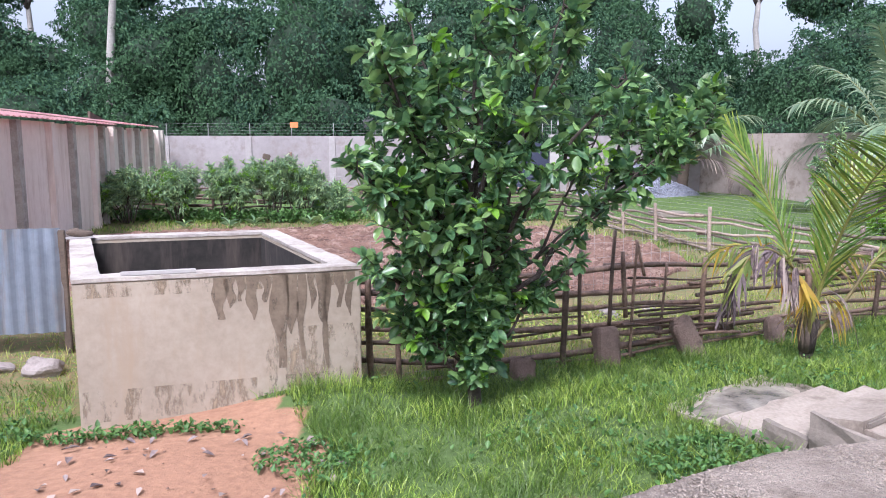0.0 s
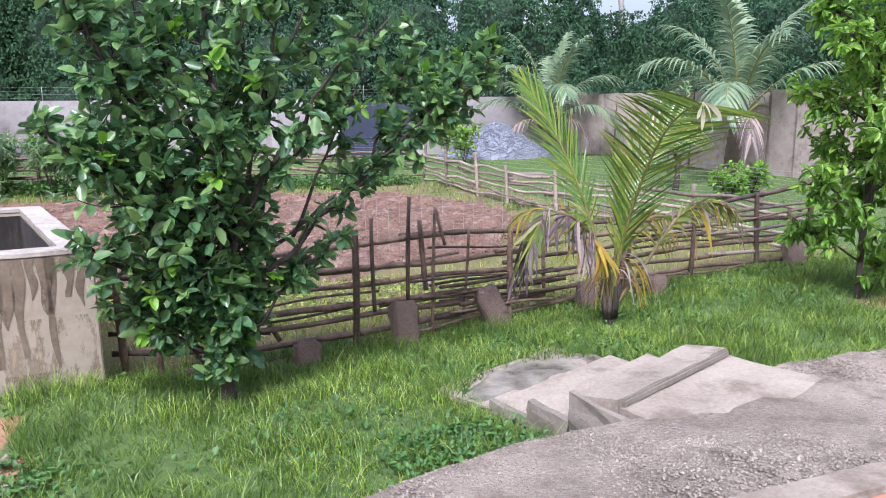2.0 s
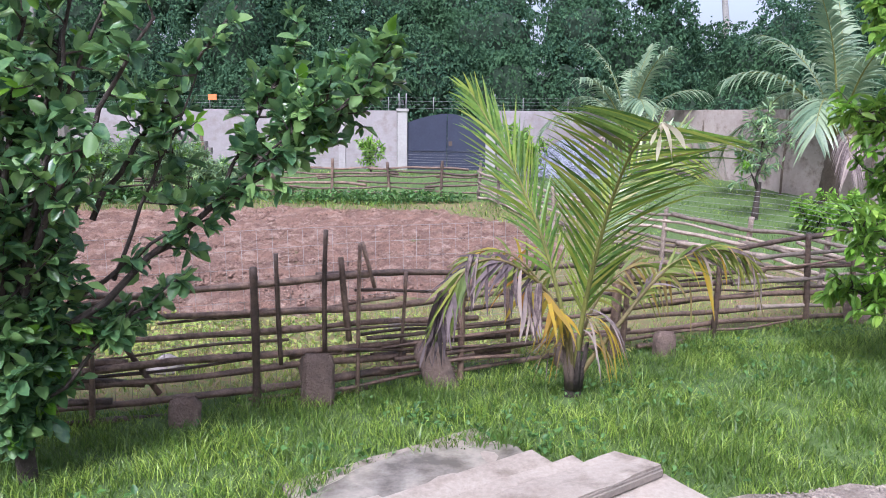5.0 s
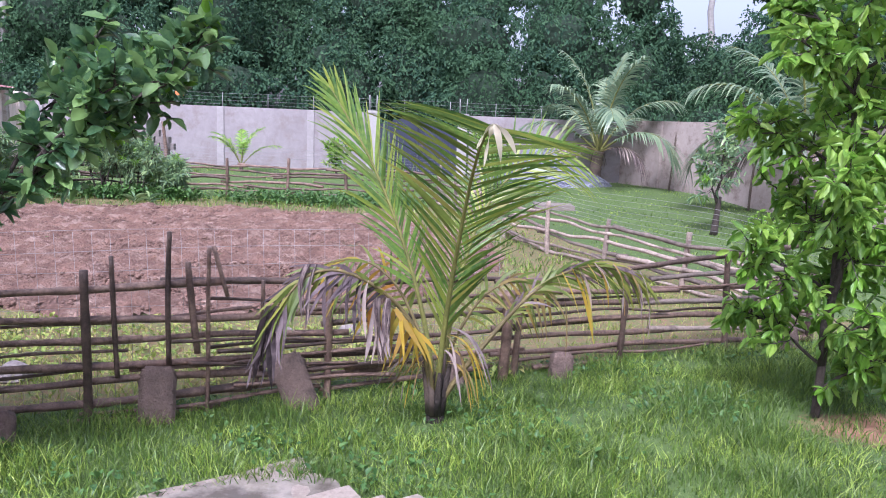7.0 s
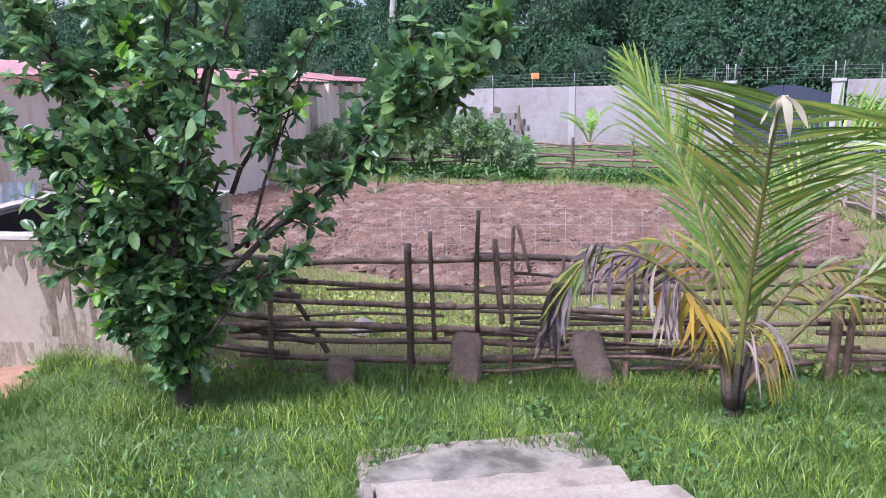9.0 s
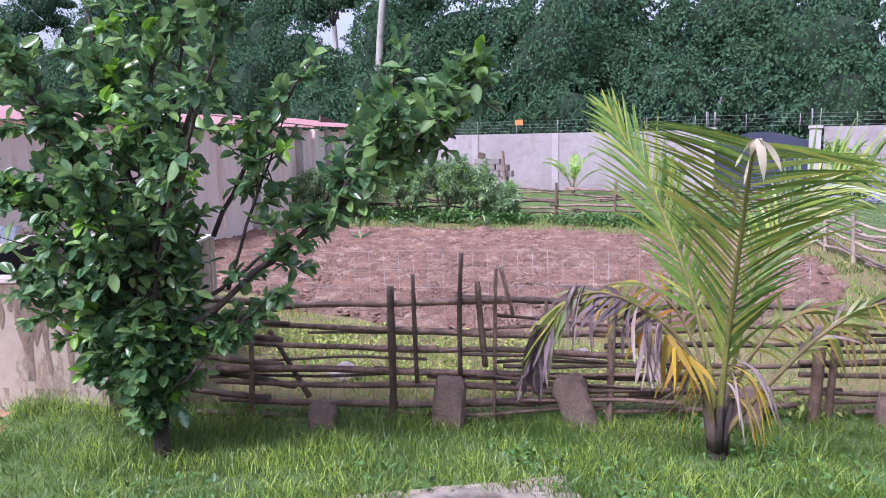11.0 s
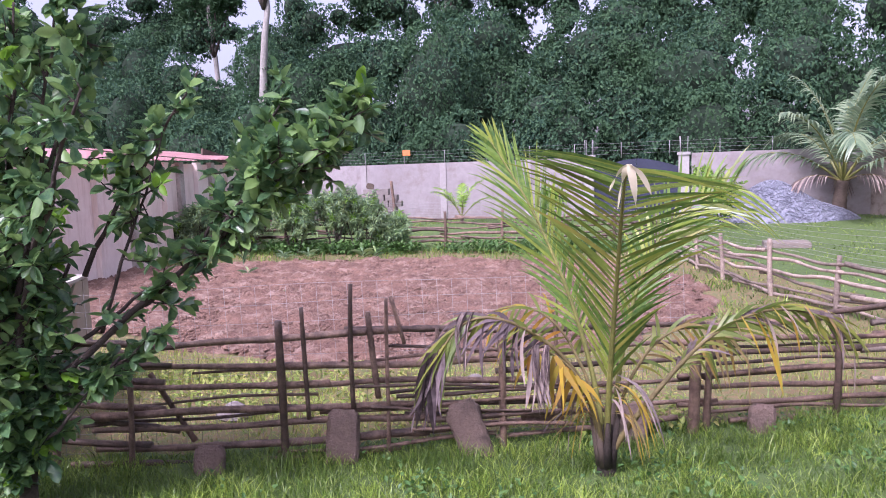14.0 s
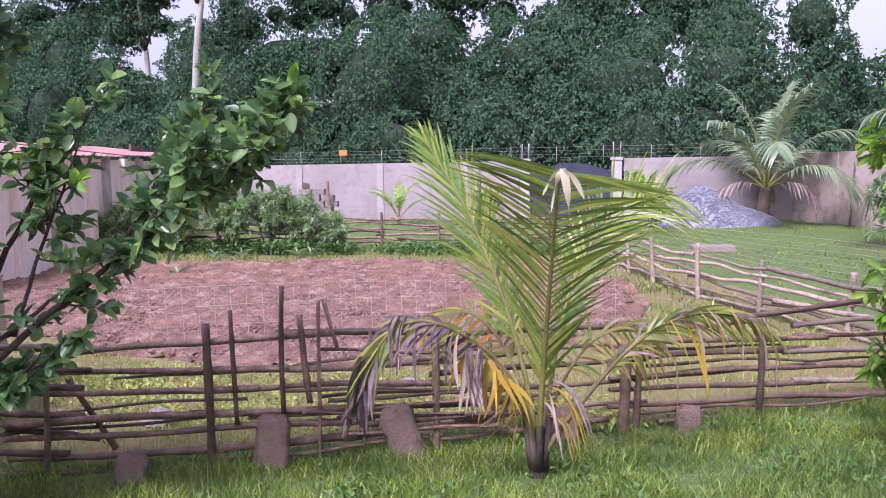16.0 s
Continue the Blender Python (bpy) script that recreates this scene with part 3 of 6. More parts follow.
def front_fence():
    th = rooted("pole_fence", (0, 0, 0), "rustic fence of dark weathered poles lashed to posts", "fence", "pole fences")
    # post: x at foot, lean in x, top, foot, radius
    for x, lean, top, foot, r in ((-0.5, 0.0, 0.92, -0.3, 0.035), (-0.24, 0.0, 1.02, -0.3, 0.03), (0.27, 0.04, 0.6, -0.3, 0.026), (1.35, 0.03, 0.97, -0.35, 0.038),
                                  (1.55, -0.02, 1.06, 0.17, 0.022), (1.87, 0.03, 1.23, 0.24, 0.024), (2.06, -0.06, 1.0, 0.31, 0.03), (2.1, 0.06, 1.11, -0.2, 0.02),
                                  (2.26, -0.1, 1.11, 0.73, 0.02), (2.45, 0.05, 0.85, 0.0, 0.018), (2.95, 0.04, 0.88, -0.3, 0.036), (3.4, -0.05, 0.95, 0.1, 0.022), (4.4, 0.04, 0.66, -0.3, 0.055), (4.52, 0.02, 0.78, -0.3, 0.035),
                                  (5.57, 0.03, 0.76, -0.3, 0.036), (6.8, -0.05, 0.9, -0.35, 0.04), (7.4, 0.0, 0.62, -0.35, 0.035), (7.95, -0.06, 0.66, -0.35, 0.05)):
        p = at_x(x)
        pole("post", (p[0], p[1] - 0.035, foot), (p[0] + lean, p[1] - 0.045, top), r * 0.88, M_POLE, th, 0.3, 0.01, 0.9)
    pole("brace", (0.68, at_x(0.68)[1] + 0.05, 0.02), (0.4, at_x(0.4)[1] + 0.05, 0.58), 0.024, M_POLE, th, 0.3, 0.01)
    # long rails of the west stretch: x0, z0, x1, z1, radius, offset
    for x0, z0, x1, z1, r, off in ((-0.6, 0.87, 0.6, 0.8, 0.036, 0.02), (0.2, 0.77, 2.2, 0.85, 0.034, 0), (1.8, 0.85, 4.5, 0.74, 0.03, 0.03), (-0.6, 0.78, 0.6, 0.64, 0.036, 0), (0.3, 0.63, 3.1, 0.55, 0.034, 0.01),
                                   (-0.6, 0.63, 0.5, 0.5, 0.033, 0.02), (0.0, 0.51, 1.7, 0.44, 0.03, 0), (1.2, 0.45, 3.1, 0.38, 0.03, 0.03), (-0.6, 0.45, 0.5, 0.28, 0.034, 0.02), (0.0, 0.27, 2.5, 0.25, 0.036, 0), (1.2, 0.28, 3.4, 0.17, 0.026, 0.03),
                                   (-0.6, 0.3, 0.6, 0.14, 0.032, 0.02), (0.0, 0.17, 2.5, 0.12, 0.034, 0.0), (1.6, 0.19, 3.7, 0.2, 0.024, 0.03), (-0.6, 0.13, 0.4, 0.0, 0.036, 0.02), (0.0, 0.0, 2.4, -0.01, 0.038, 0), (2.0, 0.0, 3.4, 0.05, 0.034, 0.02),
                                   (-0.2, -0.12, 1.4, -0.17, 0.034, 0.02), (1.2, -0.15, 2.2, -0.12, 0.03, 0.0), (2.2, 0.34, 3.6, 0.3, 0.02, -0.06), (2.3, 0.24, 3.9, 0.24, 0.02, -0.06), (2.4, 0.12, 3.8, 0.1, 0.026, -0.06),
                                   (2.9, 0.47, 4.6, 0.46, 0.026, 0), (2.8, 0.6, 4.6, 0.6, 0.026, 0.02), (2.9, 0.32, 4.6, 0.3, 0.026, 0), (3.1, 0.08, 4.6, 0.1, 0.028, 0), (2.9, -0.06, 4.3, -0.04, 0.028, 0),
                                   (4.3, 0.72, 5.5, 0.74, 0.034, 0), (5.2, 0.73, 7.95, 0.96, 0.036, 0.02), (4.3, 0.61, 6.2, 0.53, 0.032, 0), (5.9, 0.55, 7.95, 0.5, 0.032, 0.03), (4.3, 0.49, 6.0, 0.43, 0.032, 0.02), (5.8, 0.44, 7.95, 0.36, 0.03, -0.02), (4.3, 0.34, 7.95, 0.2, 0.036, 0),
                                   (4.3, 0.21, 6.2, 0.13, 0.032, 0.02), (5.9, 0.15, 7.95, 0.03, 0.03, 0), (4.3, 0.09, 7.95, -0.1, 0.034, 0), (4.7, -0.09, 5.6, -0.14, 0.034, 0.02), (5.9, 0.66, 7.95, 0.66, 0.028, 0.05)):
        rail(th, LINE, x0, z0, x1, z1, r * 0.92, M_PALE if x0 > 4.2 and r < 0.031 else M_POLE, off)
    # thin sticks pushed in between the rails, densest beside the tilted stone
    for x0, z0, x1, z1, r, off in ((1.9, 0.41, 3.5, 0.36, 0.014, -0.05), (2.1, 0.3, 3.3, 0.33, 0.015, 0.05), (2.0, 0.22, 3.2, 0.16, 0.016, -0.07), (2.3, 0.06, 3.5, 0.0, 0.018, -0.07), (2.2, 0.17, 3.6, 0.07, 0.014, 0.05),
                                   (2.1, 0.68, 3.4, 0.64, 0.013, 0.05), (-0.1, 0.21, 1.7, 0.2, 0.015, 0.04), (0.3, 0.36, 1.6, 0.34, 0.013, 0.04), (0.7, 0.57, 2.4, 0.6, 0.014, 0.05), (1.3, -0.08, 2.9, -0.05, 0.018, -0.03),
                                   (4.5, 0.27, 6.4, 0.26, 0.016, 0.05), (4.6, 0.41, 6.1, 0.36, 0.016, -0.04), (6.0, 0.3, 7.9, 0.27, 0.016, 0.05), (4.5, 0.0, 6.6, -0.05, 0.018, -0.03), (6.2, 0.58, 7.9, 0.6, 0.016, -0.03), (4.4, 0.54, 5.8, 0.5, 0.015, 0.05)):
        rail(th, LINE, x0, z0, x1, z1, r, M_POLE, off, 0.02)
    return th


front_fence()


def wire_mesh():
    """Square wire netting behind the poles of the west stretch."""
    th = rooted("wire_netting", (0, 0, 0), "thin square wire netting behind the pole fence", "netting")
    xs = np.arange(-0.5, 4.4, 0.11)
    for x in xs:
        p = at_x(x)
        tube("wire", [(p[0], p[1] + 0.09, -0.2), (p[0] + 0.01, p[1] + 0.1, 0.6), (p[0], p[1] + 0.09, 1.22)], [0.0017] * 3, M_NET, th, 3)
    q = np.stack([at_x(x) for x in xs])
    for z in np.arange(-0.04, 1.25, 0.14):
        tube("wire", np.stack([q[:, 0], q[:, 1] + 0.09, z + 0.012 * np.sin(xs * 2 + z * 9)], 1), np.full(len(xs), 0.0017), M_NET, th, 3)


wire_mesh()


# ---- far fences ----
def far_fence(line, label, posts, rails, mat, zs):
    th = rooted("pole_fence", (0, 0, 0), label, "fence", "pole fences")
    line = np.array(line)
    total = np.linalg.norm(np.diff(line, axis=0), axis=1).sum()
    for s in np.arange(0.05, total, posts):
        s += rng.uniform(-0.2, 0.2)
        p = along(line, s)
        pole("post", (p[0], p[1] - 0.06, -0.35), (p[0] + rng.uniform(-0.06, 0.06), p[1] - 0.06, float(ground_z(*p)) + rng.uniform(0.8, 1.05)), 0.045, mat, th, 0.3, 0.015, 0.8, 7)
    for z in zs:
        s = -0.1
        while s < total - 0.3:
            e = min(s + rng.uniform(2.2, 3.6), total)
            rail(th, line, max(0, s - 0.25), z + float(ground_z(*along(line, s))) + rng.uniform(-0.03, 0.03), e, z + float(ground_z(*along(line, e))) + rng.uniform(-0.06, 0.06), rng.uniform(0.026, 0.042), mat, rng.uniform(-0.02, 0.04), 0.025, "s")
            s = e
    for z in np.arange(0.78, 1.3, 0.075):
        ss = np.linspace(0, total, 40)
        q = np.stack([along(line, s) for s in ss])
        zz = np.array([float(ground_z(*p)) for p in q])
        tube("wire", np.stack([q[:, 0], q[:, 1], zz + z + 0.02 * np.sin(ss * 1.3 + z * 7)], 1), np.full(40, 0.003), M_WIRE, th, 3)
    return th


far_fence([(-9.2, 21.4), (-3.4, 22.3), (3.6, 22.6)], "rustic fence of dark poles behind the tilled bed", 1.5, 5, M_POLE, (0.16, 0.29, 0.42, 0.55, 0.68, 0.8))
far_fence([(3.6, 22.5), (5.2, 17.6), (6.6, 14.7), (7.5, 13.2), (8.0, 11.5)], "rustic fence of sun-bleached pale poles beside the lawn", 1.55, 5, M_PALE, (0.1, 0.2, 0.32, 0.45, 0.58, 0.7))


# ---- standing stones along the front fence ----
def stone(x, y, w, h, lean, turn, label, thick=0.13):
    bm = box_bm(w, thick, h + 0.15, 0.0, pose(0, 0, (h - 0.15) / 2))
    bmesh.ops.subdivide_edges(bm, edges=bm.edges[:], cuts=5, use_grid_fill=True)
    ph = rng.random() * 50
    for v in bm.verts:
        top = max(0.0, v.co.z / h - 0.75)
        v.co.x *= 1 - 2.2 * top * top
        v.co += Vector(noise.noise_vector(v.co * 9 + Vector((ph, 0, 0)))) * 0.012
    bmesh.ops.bevel(bm, geom=[e for e in bm.edges if e.calc_face_angle(0) > 0.8], offset=0.018, segments=2, affect="EDGES")
    for f in bm.faces:
        f.smooth = True
    ob = part("stone_block", bm, M_STONE)
    ob.matrix_world = pose(x, y, float(ground_z(x, y)), -14, lean, turn)
    tagged(ob, label, "stone", "stone blocks along the fence")


stone(0.93, 7.99, 0.22, 0.2, 0, 20, "short pitted brown stone block against the fence")
stone(1.83, 8.42, 0.25, 0.4, 2, 18, "tall rounded reddish stone block leaning on the fence")
stone(2.83, 8.78, 0.25, 0.44, -20, 16, "tall pitted brown stone block tilted on the fence")
stone(3.95, 9.4, 0.22, 0.28, 3, 18, "brown stone block behind the young palm")
stone(4.95, 9.82, 0.2, 0.22, 6, 10, "small grey-brown stone block by the fence")
stone(7.5, 11.05, 0.34, 0.36, 0, 20, "dark brown stone block at the fence end")


# ---- water tank ----
def water_tank():
    th = rooted("water_tank", (-2.62, 6.55, 0), "open cream-rendered concrete water tank with dark runs", "tank")
    th.rotation_euler[2] = radians(18)
    L, D, H, T = 2.2, 2.9, 1.05, 0.2
    for nm, sx, sy, cx, cy in (("wall", L, T, L / 2, T / 2), ("wall", L, T, L / 2, D - T / 2), ("wall", T, D - 2 * T, T / 2, D / 2), ("wall", T, D - 2 * T, L - T / 2, D / 2)):
        part(nm, box_bm(sx, sy, H + 0.2, 0.012, pose(cx, cy, H / 2 - 0.1)), M_TANK, th)
    # Inner sheets are near black, much darker than the outer render.
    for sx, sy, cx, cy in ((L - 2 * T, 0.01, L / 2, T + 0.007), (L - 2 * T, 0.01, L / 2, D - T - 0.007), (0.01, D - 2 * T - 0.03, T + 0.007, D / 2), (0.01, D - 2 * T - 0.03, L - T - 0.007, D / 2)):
        part("lining", box_bm(sx, sy, H - 0.03, 0, pose(cx, cy, H / 2 - 0.02)), M_TANKIN, th, "near-black inner lining")
    for sx, sy, cx, cy in ((L + 0.006, T + 0.006, L / 2, T / 2), (L + 0.006, T + 0.006, L / 2, D - T / 2), (T + 0.006, D - 2 * T - 0.01, T / 2, D / 2), (T + 0.006, D - 2 * T - 0.01, L - T / 2, D / 2)):
        bm = box_bm(sx, sy, 0.03, 0.0, pose(cx, cy, H + 0.017))
        bmesh.ops.subdivide_edges(bm, edges=[e for e in bm.edges if e.calc_length() > 0.5], cuts=16, use_grid_fill=True)
        for v in bm.verts:
            v.co += Vector(noise.noise_vector(v.co * 6)) * 0.008
        part("rim", bm, M_TANKTOP, th, "worn pale concrete rim")
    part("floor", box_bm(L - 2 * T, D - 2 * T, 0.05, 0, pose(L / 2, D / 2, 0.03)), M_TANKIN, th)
    # dark runs below the rim, thin coats on the south wall
    for x, w, h in ((1.06, 0.1, 0.34), (1.14, 0.07, 0.25), (1.22, 0.05, 0.2), (1.31, 0.08, 0.36), (1.42, 0.06, 0.22), (1.53, 0.12, 0.78), (1.62, 0.09, 0.5), (1.7, 0.06, 0.72), (1.79, 0.05, 0.3), (1.88, 0.09, 0.42), (1.9, 0.05, 0.82), (2.02, 0.06, 0.3), (2.1, 0.05, 0.38)):
        bm = bmesh.new()
        k = 9
        lo, hi = [], []
        for i in range(k):
            u = i / (k - 1)
            hw = w * (0.62 - 0.45 * u * u + 0.12 * math.sin(x * 40 + u * 9))
            cx = x + 0.012 * math.sin(u * 7 + x * 30)
            lo.append(bm.verts.new((cx - hw, -0.0045, H - 0.01 - h * u)))
            hi.append(bm.verts.new((cx + hw, -0.0045, H - 0.01 - h * u)))
        for i in range(k - 1):
            bm.faces.new((lo[i], lo[i + 1], hi[i + 1], hi[i]))
        part("stain", bm, M_RUN, th, "dark brown water run")
    for z0, z1, x0, x1 in ((0.93, 1.04, 0.05, 2.15), (-0.05, 0.2, 0.02, 2.18), (0.02, 0.6, 1.4, 2.17)):
        bm = bmesh.new()
        bm.faces.new([bm.verts.new(v) for v in ((x0, -0.0025 - z1 * 0.0004, z0), (x1, -0.0025 - z1 * 0.0004, z0), (x1, -0.0025 - z1 * 0.0004, z1), (x0, -0.0025 - z1 * 0.0004, z1))])
        part("grime", bm, M_GRIME, th, "patchy damp grime on the render")
    bm = box_bm(0.55, 0.035, 0.03, 0.004, pose(0.62, 0.05, H + 0.05))
    part("edge_strip", bm, M_PILLAR, th, "pale strip of timber on the rim")
    for ob in th.children:
        for v in ob.data.vertices:
            v.co.x -= 0.15 * v.co.y


def stain_material(name, dark, light, lo, hi):
    """A thin patchy coat of dirt: where its noise is low the wall shows through."""
    m = surface(name, dark, light, 4, 25, 0.85, 0.2)
    nt = m.node_tree
    pos = nt.nodes.new("ShaderNodeNewGeometry").outputs["Position"]
    f = ramp(nt, noise_out(nt, pos, 9, 6, 0.7, (1, 1, 0.35)), [(lo, (0, 0, 0)), (hi, (1, 1, 1))])
    mx, tr = nt.nodes.new("ShaderNodeMixShader"), nt.nodes.new("ShaderNodeBsdfTransparent")
    nt.links.new(f, mx.inputs[0])
    nt.links.new(tr.outputs[0], mx.inputs[1])
    nt.links.new(nt.nodes["Principled BSDF"].outputs[0], mx.inputs[2])
    nt.links.new(mx.outputs[0], nt.nodes["Material Output"].inputs[0])
    return m


M_RUN = stain_material("dark_water_run", (0.09, 0.068, 0.047), (0.22, 0.17, 0.12), 0.3, 0.46)
M_GRIME = stain_material("damp_grime", (0.2, 0.15, 0.1), (0.34, 0.27, 0.19), 0.48, 0.66)
water_tank()


def shoe():
    """A dark shoe with pale sole left on the tank's rim."""
    th = rooted("shoe", (-3.72, 8.98, 1.078), "dark shoe with white sole lying on the tank rim", "shoe")
    th.rotation_euler[2] = radians(30)
    bm = bmesh.new()
    bmesh.ops.create_uvsphere(bm, u_segments=14, v_segments=8, radius=1, matrix=pose(0, 0, 0.05) @ Matrix.Diagonal((0.14, 0.05, 0.05, 1)))
    for v in bm.verts:
        if v.co.x < -0.02:
            v.co.z += 0.02
        v.co.z = max(v.co.z, 0.02)
    part("upper", bm, M_TIMBER, th)
    part("sole", box_bm(0.28, 0.09, 0.024, 0.008, pose(0, 0, 0.012)), M_PILLAR, th, "white rubber sole")


shoe()


def zinc_screen():
    th = rooted("zinc_screen", (-4.45, 8.75, 0), "bluish weathered zinc sheets with rust on timber posts", "screen")
    th.rotation_euler[2] = radians(14)
    for i in range(2):
        bm = bmesh.new()
        n = 44
        rows = []
        for k in range(n + 1):
            x = -0.9 * (i + 1) + 0.92 * k / n + 0.9
            y = 0.018 * math.sin(k * 0.9) - 0.02 * i
            rows.append((bm.verts.new((x - 0.35, y, 0.08)), bm.verts.new((x - 0.35, y + 0.03, 1.2 - 0.03 * i))))
        for (a, b), (c, d) in zip(rows, rows[1:]):
            bm.faces.new((a, c, d, b))
        bmesh.ops.solidify(bm, geom=bm.faces[:], thickness=0.004)
        part("zinc_sheet", bm, M_ZINC, th)
    for x in (0.58, -0.4, -1.2):
        part("post", box_bm(0.07, 0.06, 1.35, 0.008, pose(x, 0.06, 0.5)), M_TIMBER, th)


zinc_screen()


# ---- concrete apron and steps ----
def height_apron(x, y):
    """Top of the apron: it falls from the house to its rough outer edge."""
    return 0.5 - 0.23 * np.clip((y - 3.6) / 1.9, 0, 1) + 0.012 * np.sin(x * 2.2) * np.sin(y * 1.7)


APRON = [(-0.6, -1.9), (-0.35, 2.6), (0.3, 3.7), (0.95, 4.35), (1.45, 4.8), (1.84, 5.06), (2.24, 5.3), (2.88, 5.48), (3.6, 5.75), (4.02, 5.98), (4.22, 6.22), (4.9, 6.34), (5.6, 6.45), (7.5, 6.55), (9.5, 6.2), (12, 5.5), (17.3, 5.0), (17.3, -1.9)]


def apron():
    bm = bmesh.new()
    pts = []
    for (x0, y0), (x1, y1) in zip(APRON, APRON[1:] + APRON[:1]):
        n = max(1, int(math.hypot(x1 - x0, y1 - y0) / 0.12))
        for i in range(n):
            x, y = x0 + (x1 - x0) * i / n, y0 + (y1 - y0) * i / n
            k = 0.05 if y > 2 else 0
            pts.append((x + k * noise.noise((x * 5, y * 5, 1)), y + k * noise.noise((x * 5, y * 5, 4))))
    f = bm.faces.new([bm.verts.new((x, y, 0)) for x, y in pts])
    bmesh.ops.triangulate(bm, faces=[f])
    for _ in range(3):
        long = [e for e in bm.edges if e.calc_length() > 0.3]
        if long:
            bmesh.ops.subdivide_edges(bm, edges=long, cuts=1)
            bmesh.ops.triangulate(bm, faces=bm.faces[:])
    bmesh.ops.recalc_face_normals(bm, faces=bm.faces[:])
    if bm.faces[0].normal.z < 0:
        bmesh.ops.reverse_faces(bm, faces=bm.faces[:])
    top = bm.faces[:]
    ext = bmesh.ops.extrude_face_region(bm, geom=top)
    up = [v for v in ext["geom"] if isinstance(v, bmesh.types.BMVert)]
    for v in up:
        v.co.z = float(height_apron(v.co.x, v.co.y)) + 0.02 * noise.noise((v.co.x * 3, v.co.y * 3, 2))
    for v in bm.verts:
        if v not in up:
            v.co.z = -0.1
    tagged(part("concrete_apron", bm, M_CONC), "rough pale concrete apron with exposed gravel", "pavement", kind="structure")
    # loose stones bedded in the apron, one scatter
    n = 26000
    x, y = rng.uniform(0.5, 8, 52000), rng.uniform(4.0, 6.4, 52000)
    ok = inside_poly(x, y, APRON)
    x, y = x[ok][:n], y[ok][:n]
    pebbles("apron_gravel", x[:14000], y[:14000], height_apron(x[:14000], y[:14000]) + 0.002, 0.005, 0.017, M_STEP, "small pale stones bedded in the apron")
    pebbles("apron_grit", x[14000:], y[14000:], height_apron(x[14000:], y[14000:]) + 0.003, 0.005, 0.017, M_RISER, "small dark stones bedded in the apron")


def pebbles(name, x, y, z, r0, r1, mat, label):
    n = len(x)
    oct_v = np.array([(1, 0, 0), (-1, 0, 0), (0, 1, 0), (0, -1, 0), (0, 0, 1), (0, 0, -1)], float)
    oct_f = np.array([(0, 2, 4), (2, 1, 4), (1, 3, 4), (3, 0, 4), (2, 0, 5), (1, 2, 5), (3, 1, 5), (0, 3, 5)])
    s = rng.uniform(r0, r1, (n, 1, 1)) * rng.uniform(0.6, 1.2, (n, 6, 1)) * np.array([1, 1, 0.55])
    a = rng.uniform(0, 6.28, n)
    rot = np.stack([np.cos(a), -np.sin(a), np.sin(a), np.cos(a)], 1).reshape(n, 2, 2)
    v = oct_v * s
    v[:, :, :2] = np.einsum("nij,nkj->nki", rot, v[:, :, :2])
    v += np.stack([x, y, z], 1)[:, None]
    ob = raw(name, v, (np.arange(n)[:, None, None] * 6 + oct_f).reshape(-1, 3), mat)
    return tagged(ob, label, "gravel", kind="stuff")


apron()


